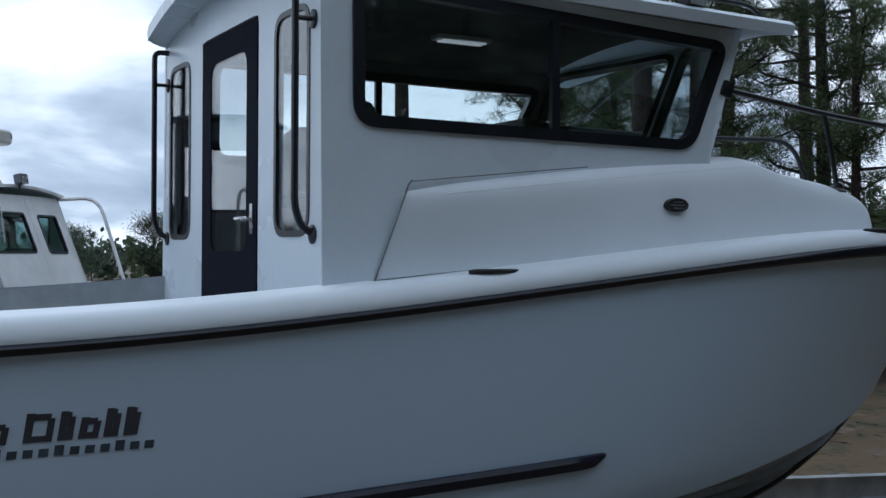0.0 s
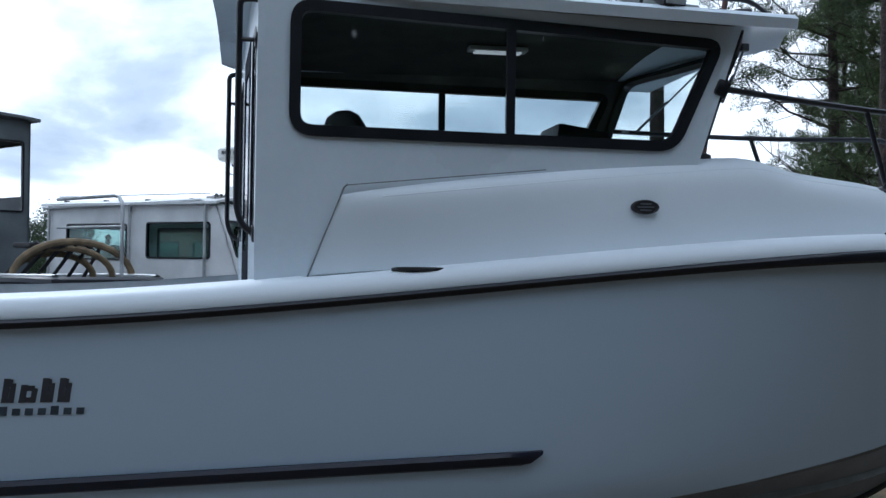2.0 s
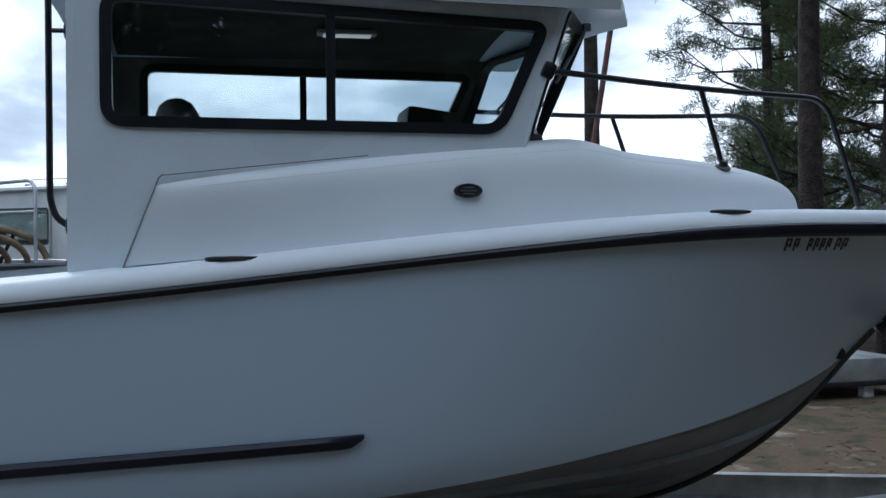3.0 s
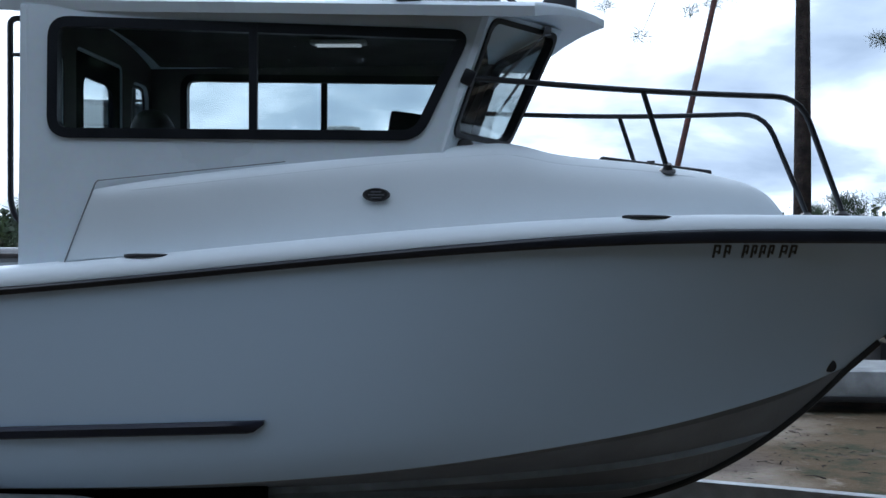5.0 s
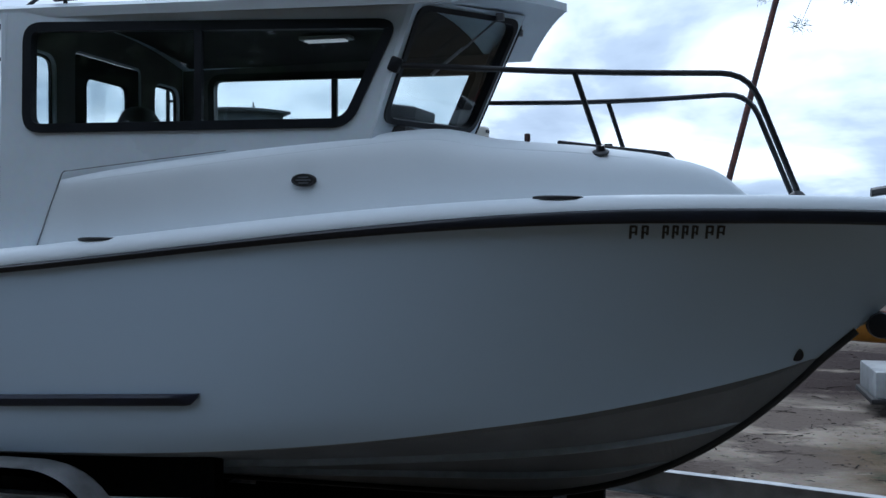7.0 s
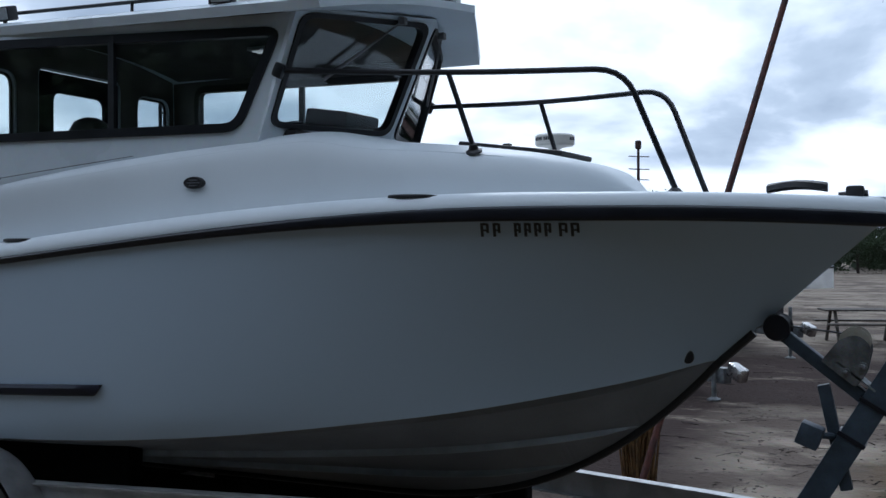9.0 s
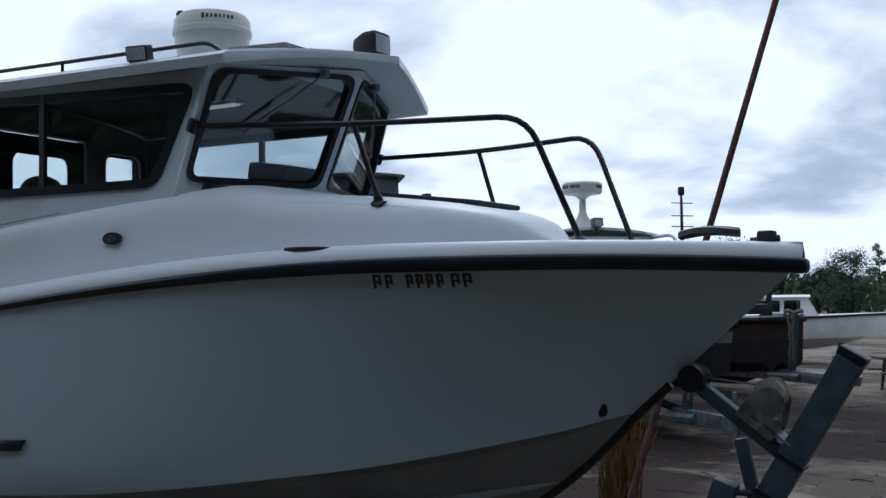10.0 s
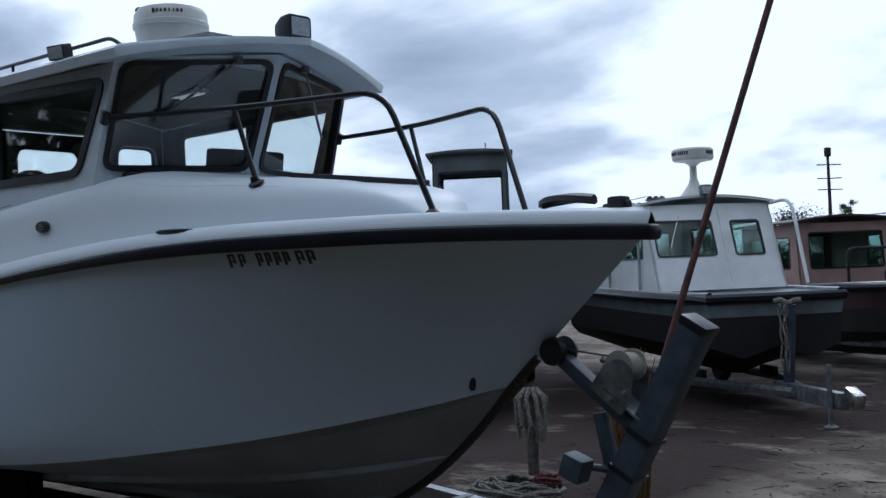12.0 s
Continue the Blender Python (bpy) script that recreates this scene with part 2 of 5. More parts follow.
def grid_faces(bm, rows, close=False):
    for a, b in zip(rows, rows[1:]):
        n = len(a)
        for j in range(n if close else n - 1):
            q = [a[j], a[(j + 1) % n], b[(j + 1) % n], b[j]]
            if len(set(q)) == 4:
                bm.faces.new(q)


def smoothstep(t):
    t = max(0.0, min(1.0, t))
    return t * t * (3 - 2 * t)


# ---------------------------------------------------------------- the pilothouse boat: lines of the hull
def rail_z(x):
    return 1.20 + 0.43 * smoothstep((x - 0.3) / 6.2) - 0.04 * max(0.0, (x - 7) / 1.3) ** 2


def beam(x):
    s = max(0.0, (x - 3.5) / 4.8)
    return 1.5 * max(0.0, 1 - s ** 2.6) ** 0.86


def chine(x):
    s = max(0.0, (x - 3.0) / 4.3)
    lift = -0.014 * smoothstep((x - 5.2) / 0.9) * (1 - smoothstep((x - 6.9) / 0.4))
    return 1.3 * max(0.0, 1 - s ** 2.4) ** 0.9, 0.09 + 0.63 * max(0.0, (x - 1) / 6.3) ** 2.4 + lift


def strake_y(x, wide, end):
    """Half width of a lifting strake that runs out on the stem at x = end."""
    s = max(0.0, (x - 3.0) / (end - 3.0))
    return 1.3 * wide * max(0.0, 1 - min(s, 1.0) ** 2.4) ** 0.9


def keel_z(x):
    if x > 7.3:
        return 0.70 + 0.898 * (x - 7.3)
    return -0.27 + 0.97 * max(0.0, (x - 5) / 2.3) ** 2.6


def low_edge(x):
    return chine(x) if x < 7.3 else (0.0, keel_z(x))


def hull_point(x, v):
    """Half width and height on the topsides: v is 0 at the chine and 1 at the rail."""
    c, zc = low_edge(x)
    b, zr = beam(x), rail_z(x) - 0.02
    p = 0.55 + 0.50 * smoothstep((x - 3.6) / 2.8)
    return c + (b - c) * v ** p, zc + (zr - zc) * v


def hull_y(x, z):
    c, zc = low_edge(x)
    zr = rail_z(x) - 0.02
    return hull_point(x, max(0, min(1, (z - zc) / (zr - zc))))[0]


STERN, BOW = -0.2, 8.285
STATIONS = [STERN + (7.0 - STERN) * i / 40 for i in range(40)] + [7.0 + (BOW - 7.0) * (1 - (1 - i / 24) ** 1.6) for i in range(25)]
boat = thing("pilothouse_boat", "white fibreglass pilothouse boat with black rub rail on a trailer", "boat")

bm = bmesh.new()
rows = []
for x in STATIONS:
    half = [hull_point(x, v / 14) for v in range(15)]
    rows.append([bm.verts.new((x, -y, z)) for y, z in reversed(half)])
grid_faces(bm, rows)
rows2 = []
for x in STATIONS:
    half = [hull_point(x, v / 14) for v in range(15)]
    rows2.append([bm.verts.new((x, y, z)) for y, z in half])
grid_faces(bm, rows2)
a = rows[0] + [bm.verts.new((STERN, 0, keel_z(STERN)))] + rows2[0]
bm.faces.new(a)
bmesh.ops.remove_doubles(bm, verts=bm.verts, dist=0.001)
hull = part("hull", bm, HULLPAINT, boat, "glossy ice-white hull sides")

# V bottom: a flat under the chine and two raised lifting strakes a side
BOTTOM_X = sorted([x for x in STATIONS if x < 7.29] + [6.3, 6.36, 6.4, 6.43, 6.7, 6.78, 6.83, 6.85, 7.295])
edges = {}
bm = bmesh.new()
for sd in (-1, 1):
    rows = []
    for x in BOTTOM_X:
        c, zc = chine(x)
        zk = keel_z(x)

        def skin(y, c=c, zc=zc, zk=zk):
            return zk + (zc - zk) * (max(0.0, min(y, c)) / max(c, 0.001)) ** 0.9
        k = min(1.0, c / 0.4)
        line = [(c, zc), (c - 0.055 * k, zc - 0.006 * k), (c - 0.06 * k, skin(c - 0.06 * k))]
        for wide, end in ((0.68, 6.85), (0.37, 6.42)):
            ys = strake_y(x, wide, end)
            k = min(1.0, ys / 0.16)
            line.append((ys, skin(ys)))
            edges.setdefault((sd, wide), []).append([(x, sd * y, z) for y, z in ((ys - 0.004 * k, skin(ys) + 0.004), (ys + 0.010 * k, skin(ys) - 0.040 * k), (ys - 0.004 * k, skin(ys) - 0.047 * k), (max(0.0, ys - 0.05 * k), skin(ys - 0.05 * k) + 0.002))])
        line.append((0.0, zk))
        rows.append([bm.verts.new((x, sd * y, z)) for y, z in line])
    grid_faces(bm, rows)
bmesh.ops.remove_doubles(bm, verts=bm.verts, dist=0.0008)
bmesh.ops.dissolve_degenerate(bm, edges=bm.edges, dist=0.0005)
part("hull_bottom", bm, BOTTOM, boat, "dull grey painted V bottom", smooth=False)
# strake faces are coloured paler than the bottom to paint sky light on them
STRAKE_LIT = material("sky_lit_strake", (0.44, 0.49, 0.54), 0.45, vary=0.12, scale=6, fine=60, bump=0.006)
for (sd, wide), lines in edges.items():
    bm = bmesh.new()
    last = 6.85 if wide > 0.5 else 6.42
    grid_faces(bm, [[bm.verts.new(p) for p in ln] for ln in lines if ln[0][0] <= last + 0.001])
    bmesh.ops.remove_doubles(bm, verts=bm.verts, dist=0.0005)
    part("lifting_strake", bm, STRAKE_LIT, boat, "lifting strake coloured pale for its sky-lit face", smooth=False)
bm = bmesh.new()
tube(bm, [(x, 0, keel_z(x) - 0.005) for x in [1 + i * 0.2 for i in range(20)] + [5 + i * 0.06 for i in range(43)]], 0.028, 8)
part("keel_guard", bm, KEEL, boat, "black rubber keel guard strip")

# rub rail
bm = bmesh.new()
rows = []
for sd, seq in ((-1, STATIONS), (1, list(reversed(STATIONS[:-1])))):
    for x in seq:
        b, z = beam(x), rail_z(x)
        nx = 0.0 if x < 4 else (beam(x - 0.02) - beam(min(BOW, x + 0.02))) / 0.04
        nx = min(nx, 6.0)
        ny = sd if b > 0.01 else 0.0
        d = Vector((nx if ny else 1.0, ny, 0)).normalized()
        fore = smoothstep((x - 3.5) / 3.5)
        up, dn = -0.028 * (1 - fore), -0.010 - 0.010 * fore
        rows.append([bm.verts.new((x + d.x * o, sd * b + d.y * o, z + dz)) for o, dz in ((-0.02, 0.006 + up), (0.018, 0.006 + up), (0.036, -0.004 + up), (0.041, -0.02 + up * 0.6), (0.037, -0.042 + dn), (0.022, -0.056 + dn), (-0.02, -0.058 + dn))])
grid_faces(bm, rows)
rub = part("rub_rail", bm, RUBBER, boat, "thick black rubber rub rail")

# gunwale cap, side decks and foredeck
bm = bmesh.new()
for sd in (-1, 1):
    rows = []
    for x in STATIONS:
        b, z = max(beam(x) - 0.004, 0), rail_z(x)
        inner = b - 0.24 if x < 2.6 else 0.0
        prof = [(b + 0.004, z - 0.055), (b + 0.017, z - 0.032), (b + 0.020, z - 0.008), (b + 0.014, z + 0.02), (b - 0.004, z + 0.05), (b - 0.03, z + 0.073), (b - 0.075, z + 0.084)]
        prof += [(inner + (b - 0.08 - inner) * (1 - j / 5), z + 0.084 + 0.012 * j / 5) for j in range(1, 6)]
        rows.append([bm.verts.new((x, sd * max(y, 0), zz)) for y, zz in prof])
    grid_faces(bm, rows)
bmesh.ops.remove_doubles(bm, verts=bm.verts, dist=0.0005)
part("deck", bm, DECK, boat, "glossy white gunwale and side deck")

# cockpit liner and sole
bm = bmesh.new()
for sd in (-1, 1):
    rows = [[bm.verts.new((x, sd * (beam(x) - 0.24), z)) for z in (rail_z(x) + 0.095, rail_z(x) - 0.1, 0.9, 0.45)] for x in [STERN + 0.1 + i * 0.236 for i in range(11)]]
    grid_faces(bm, rows)
vs = [bm.verts.new(p) for p in ((STERN + 0.1, -1.26, 0.45), (2.26, -1.26, 0.45), (2.26, 1.26, 0.45), (STERN + 0.1, 1.26, 0.45))]
bm.faces.new(vs)
part("cockpit_liner", bm, material("pale_grey_liner", (0.5, 0.53, 0.55), 0.6, vary=0.1), boat, "pale grey cockpit liner")


# raised trunk cabin
def knots(x, pts):
    for (x0, z0), (x1, z1) in zip(pts, pts[1:]):
        if x <= x1:
            t = max(0.0, (x - x0) / (x1 - x0))
            return z0 + (z1 - z0) * t
    return pts[-1][1]


TRUNK_TOP = [(2.5, 1.885), (2.72, 1.905), (4.0, 2.045), (4.85, 2.135), (5.06, 2.15), (5.18, 2.13), (5.35, 2.085), (5.55, 2.065), (5.9, 2.04), (6.3, 1.99), (6.55, 1.935), (6.7, 1.88), (6.8, 1.80), (6.86, 1.72)]


def trunk_half(x):
    s = max(0.0, (x - 2.7) / 4.18)
    return 1.275 * max(0.0, 1 - s ** 3.4) ** 0.55


def trunk_point(x, th):
    sb, zd = trunk_half(x), rail_z(x) + 0.075
    zt = sum(knots(x + o, TRUNK_TOP) for o in (-0.06, -0.03, 0, 0.03, 0.06)) / 5
    n = 10 - 5.0 * smoothstep((x - 3.6) / 2.6)
    fade = max(0.0, 1 - (x - 2.72) / 1.2)
    cs, sn = math.cos(th), math.sin(th)
    y = -sb * math.copysign(abs(cs) ** (2 / n), cs)
    h = sn ** (2 / n) if sn > 0 else 0.0
    y *= 1 - 0.09 * smoothstep((x - 2.7) / 2.5) * h
    return Vector((x - 0.19 * fade * (1 - h), y, zd + (zt - zd) * h))


bm = bmesh.new()
rows = []
N = 26
for i in range(61):
    x = 2.72 + (6.878 - 2.72) * (1 - (1 - i / 60) ** 1.35)
    rows.append([bm.verts.new(trunk_point(x, math.pi * j / (2 * N))) for j in range(N * 2 + 1)])
grid_faces(bm, rows)
bmesh.ops.remove_doubles(bm, verts=bm.verts, dist=0.0005)
trunk = part("trunk_cabin", bm, DECK, boat, "smooth white raised foredeck cabin")
# raised moulding line on the trunk side
for sd in (-1, 1):
    bm = bmesh.new()
    pts = []
    for i in range(34):
        x = 2.95 + 3.25 * i / 33
        n = 10 - 5.0 * smoothstep((x - 3.6) / 2.6)
        p = trunk_point(x, math.asin((0.80 + 0.02 * math.sin(i * 0.1)) ** (n / 2)))
        pts.append((p.x, (p.y + 0.0045) * -sd, p.z - 0.002))
    tube(bm, pts, 0.0062, 10)
    part("moulding", bm, DECK, boat)
SEAM = material("grey_joint_sealant", (0.19, 0.21, 0.23), 0.7, vary=0.1)
for sd in (-1, 1):
    bm = bmesh.new()
    tube(bm, [(2.535, sd * 1.278, 1.41), (2.62, sd * 1.276, 1.63), (2.715, sd * 1.268, 1.872), (2.735, sd * 1.262, 1.89)], 0.0045, 6)
    tube(bm, [(2.735, sd * 1.262, 1.886), (3.2, sd * 1.224, 1.937), (3.8, sd * 1.168, 2.002)], 0.0028, 6)
    part("joint_seam", bm, SEAM, boat)


# ---------------------------------------------------------------- pilothouse
def side_y(x, z):
    return 1.30 - 0.09 * (x - 2.23) - 0.025 * (z - 1.4)


house = part("pilothouse", box(bmesh.new(), (3.6, 0, 1.0), (2.4, 2.3, 0.04)), INTERIOR, boat, "white pilothouse with black-framed sliding windows")
SIDEWIN = rounded([(2.43, 2.13), (4.57, 2.13), (4.872, 2.775), (2.43, 2.835)], [0.13, 0.12, 0.13, 0.13], 6)
for sd in (-1, 1):
    aft = 2.27 if sd < 0 else 2.14
    WALL = [(aft, 1.30), (4.68, 1.30), (4.70, 2.06), (4.975, 2.89), (aft, 2.90)]

    def put(u, v, d, sd=sd):
        return Vector((u, sd * (side_y(u, v) - d), v))
    wall = part("side_wall", sheet(WALL, [inset(SIDEWIN, 0.012)], put, 0.04), GELCOAT, house, smooth=False)
    # inner sheet covers the white wall with the shade-dark lining colour
    part("liner", sheet(inset(WALL, 0.01), [SIDEWIN], lambda u, v, d, put=put: put(u, v, d + 0.043), 0.004), INTERIOR, house, "cabin lining darkened to stand for indoor shade")
    win = part("side_window", ring(SIDEWIN, inset(SIDEWIN, 0.058), put, -0.016, 0.05), FRAMEBLK, house, "black rubber-framed sliding side window")
    g = part("pane", sheet(inset(SIDEWIN, 0.045), [], put, 0.006), GLASS, win)
    g.location.y = -sd * 0.018
    bm = bmesh.new()
    box(bm, (3.605, sd * (side_y(3.605, 2.47) - 0.006), 2.47), (0.048, 0.03, 0.66))
    part("mullion", bm, FRAMEBLK, win)

# V windscreen: one leaning pane a side of the centre post
for sd in (-1, 1):
    A, B, C, D = Vector((4.70, sd * 1.066, 2.06)), Vector((5.02, 0, 2.06)), Vector((5.42, 0, 2.95)), Vector((4.975, sd * 1.035, 2.885))
    nrm = (B - A).cross(D - A).normalized() * (1 if sd < 0 else -1)

    def put(u, v, d, A=A, B=B, C=C, D=D, nrm=nrm):
        return A * (1 - u) * (1 - v) + B * u * (1 - v) + C * u * v + D * (1 - u) * v - nrm * d
    wall = part("front_wall", sheet([(0, 0), (1, 0), (1, 1), (0, 1)], [rounded([(0.05, 0.135), (0.955, 0.135), (0.955, 0.955), (0.05, 0.955)], 0.09, 5)], put, 0.04), GELCOAT, house, smooth=False)
    o = rounded([(0.035, 0.12), (0.968, 0.12), (0.968, 0.97), (0.035, 0.97)], 0.10, 5)
    i2 = rounded([(0.068, 0.158), (0.935, 0.158), (0.935, 0.932), (0.068, 0.932)], 0.085, 5)
    win = part("windscreen", ring(o, i2, put, -0.014, 0.05), FRAMEBLK, house, "black-framed forward-leaning windscreen pane")
    part("pane", sheet(inset(i2, -0.01), [], lambda u, v, d: put(u, v, d + 0.015), 0.006), GLASS, win)
    # wiper
    bm = bmesh.new()
    p0, p1 = put(0.72, 0.97, -0.035), put(0.30, 0.50, -0.03)
    tube(bm, [p0, p0.lerp(p1, 0.5) - nrm * -0.006, p1], 0.007, 6)
    tube(bm, [p0.lerp(p1, 0.55), p1], 0.011, 6)
    box(bm, p0, (0.05, 0.05, 0.05), bevel=0.008)
    part("wiper", bm, material("grey_wiper_metal", (0.25, 0.25, 0.26), 0.4, metal=0.6), house)

# aft bulkhead: door in the middle, a tall window each side
def putb(u, v, d):
    return Vector((2.205 - 0.05 * u + d, u, v))


AFTWIN = {}
holes = [rounded([(-0.47, 0.9), (0.47, 0.9), (0.47, 2.78), (-0.47, 2.78)], 0.06, 3)]
for sd in (-1, 1):
    w = rounded([(sd * 0.70, 1.62), (sd * 1.15, 1.62), (sd * 1.15, 2.72), (sd * 0.70, 2.72)], 0.12, 5)
    AFTWIN[sd] = w
    holes.append(inset(w, 0.012))
part("aft_wall", sheet([(-1.297, 0.45), (1.297, 0.45)] + [(1.262 - 0.2524 * k, 2.89 + 0.135 * (1 - (1 - 0.2 * k) ** 2)) for k in range(11)], holes, putb, 0.04), GELCOAT, house, smooth=False)
part("liner", sheet([(-1.23, 0.5), (1.23, 0.5)] + [(1.2 - 0.24 * k, 2.88 + 0.13 * (1 - (1 - 0.2 * k) ** 2)) for k in range(11)], [inset(h, -0.012) for h in holes], lambda u, v, d: putb(u, v, d + 0.043), 0.004), INTERIOR, house, "cabin lining darkened to stand for indoor shade")
for sd in (-1, 1):
    win = part("aft_window", ring(AFTWIN[sd], inset(AFTWIN[sd], 0.03), putb, -0.005, 0.014), FRAMEBLK, house, "tall round-cornered black-framed window")
    part("pane", sheet(inset(AFTWIN[sd], 0.024), [], lambda u, v, d: putb(u, v, d + 0.002), 0.006), GLASS, win)
DOOR = [(-0.46, 0.6), (0.46, 0.6), (0.46, 2.77), (-0.46, 2.77)]
DWIN = rounded([(-0.30, 1.55), (0.30, 1.55), (0.30, 2.62), (-0.30, 2.62)], 0.09, 5)
door = part("door", sheet(DOOR, [DWIN], lambda u, v, d: putb(u, v, d - 0.004), 0.035), DOORDARK, house, "dark navy cabin door with a tall window")
part("pane", sheet(inset(DWIN, 0.002), [], lambda u, v, d: putb(u, v, d), 0.006), GLASS, door)
bm = bmesh.new()
tube(bm, bend([(2.23, -0.38, 1.72), (2.17, -0.38, 1.72), (2.17, -0.26, 1.72)], 0.02), 0.012)
box(bm, (2.222, -0.38, 1.72), (0.012, 0.05, 0.16), bevel=0.004)
part("door_handle", bm, CHROME, door, "chrome lever handle")
# tall black grab rails on the bulkhead corners
for sd in (-1, 1):
    bm = bmesh.new()
    y = sd * 1.19
    ax = 2.205 - 0.05 * y
    tube(bm, bend([(ax, y, 2.83), (ax - 0.09, y, 2.83), (ax - 0.09, y, 1.76), (ax - 0.06, y, 1.67), (ax, y, 1.63)], 0.07), 0.0175, 10)
    tube(bm, [(ax, y, 2.62), (ax - 0.09, y, 2.62)], 0.012, 8)
    for z in (1.63, 2.62):
        lathe(bm, [(0.045, 0), (0.045, 0.008), (0.03, 0.014)], Matrix.Translation((ax, y, z)) @ Matrix.Rotation(radians(-90), 4, "Y"), 16)
    part("grab_rail", bm, BLACKPIPE, house, "black tubular grab rail")


# roof with a pointed brow
def roof_z(x, y):
    return 2.95 - 0.02 * (x - 2.4) + 0.135 * (1 - (y / 1.24) ** 2)


def roof_half(x):
    if x < 2.16:
        return 1.26 - 0.10 * (1 - (x - 2.0) / 0.16) ** 2
    if x < 5.225:
        return 1.26 - 0.02 * (x - 2.05)
    return 1.197 * max(0.0, (5.70 - x) / 0.475)


bm = bmesh.new()
top, bot = [], []
xs = [2.0, 2.04, 2.10, 2.16] + [2.3 + 0.29 * i for i in range(10)] + [5.225, 5.29, 5.37, 5.45, 5.54, 5.62, 5.68, 5.70]
for x in xs:
    hw = max(roof_half(x), 0.012)
    fr = [-1, -0.985, -0.96] + [-0.9 + 0.1 * i for i in range(19)] + [0.96, 0.985, 1]
    tr, br = [], []
    for f in fr:
        y = hw * f
        edge = max(0.0, (abs(f) - 0.95) / 0.05)
        tr.append(bm.verts.new((x, y, roof_z(x, y) - 0.022 * edge ** 2)))
        br.append(bm.verts.new((x, y * 0.985, roof_z(x, y) - 0.08 + 0.03 * smoothstep((x - 5.1) / 0.5))))
    top.append(tr)
    bot.append(br)
grid_faces(bm, top)
grid_faces(bm, bot)
rim_t = [r[0] for r in top] + top[-1][1:] + [r[-1] for r in reversed(top[:-1])] + list(reversed(top[0][1:-1]))
rim_b = [r[0] for r in bot] + bot[-1][1:] + [r[-1] for r in reversed(bot[:-1])] + list(reversed(bot[0][1:-1]))
grid_faces(bm, [rim_t, rim_b], True)
roof = part("roof", bm, GELCOAT, boat, "white cambered roof with a pointed front brow")
# ceiling sheet, with the cabin's lack of light put into its colour
bm = bmesh.new()
rows = [[bm.verts.new((x, min(hw, 1.2) * f, roof_z(x, hw * f) - 0.085)) for f in [-1 + 0.1 * i for i in range(21)]] for x, hw in ((x, roof_half(x) - 0.09) for x in (2.28, 3, 4, 4.9))]
grid_faces(bm, rows)
part("headliner", bm, material("dim_headliner", (0.06, 0.055, 0.052), 0.9, vary=0.2), roof, "cabin headliner darkened to stand for indoor shade")

# inside of the pilothouse
bm = bmesh.new()
box(bm, (4.62, -0.02, 1.95), (0.5, 1.75, 0.42), bevel=0.05)
box(bm, (4.40, 0.45, 2.27), (0.36, 0.5, 0.30), Matrix.Rotation(radians(8), 3, "Y"), bevel=0.03)
part("dashboard", bm, INDARK, house, "dark dashboard below the windscreen")


def helm_seat(x, y, z):
    bm = bmesh.new()
    lathe(bm, [(0.02, -0.30), (0.15, -0.28), (0.15, 0.0), (0.13, 0.11), (0.095, 0.18), (0.05, 0.21), (0.005, 0.215)], Matrix.Translation((x, y, z + 0.06)) @ Matrix.Rotation(radians(-6), 4, "Y") @ Matrix.Diagonal((1, 1.45, 1, 1)), 24)
    box(bm, (x + 0.24, y, z - 0.32), (0.46, 0.46, 0.12), bevel=0.05)
    tube(bm, [(x + 0.24, y, z - 0.38), (x + 0.24, y, 1.0)], 0.05, 10)
    part("helm_seat", bm, SEATVINYL, house, "grey vinyl helm seat")


helm_seat(2.86, 0.62, 2.06)
helm_seat(2.78, -0.45, 2.10)
bm = bmesh.new()
box(bm, (3.85, 0.35, 2.935), (0.40, 0.12, 0.03), bevel=0.01)
cabin_lamp = part("ceiling_lamp", bm, material("white_lamp_housing", (0.75, 0.75, 0.72), 0.4), house, "slim white ceiling lamp")
GLOW = material("lit_lamp_tube", (0.8, 0.8, 0.8), 0.4)
GLOW.node_tree.nodes["Principled BSDF"].inputs["Emission Color"].default_value = (1.0, 0.97, 0.92, 1)
GLOW.node_tree.nodes["Principled BSDF"].inputs["Emission Strength"].default_value = 0.35
for dy in (-0.03, 0.03):
    bm = bmesh.new()
    tube(bm, [(3.69, 0.35 + dy, 2.916), (4.01, 0.35 + dy, 2.916)], 0.009, 8)
    part("lamp_tube", bm, GLOW, cabin_lamp, "lit white tube")

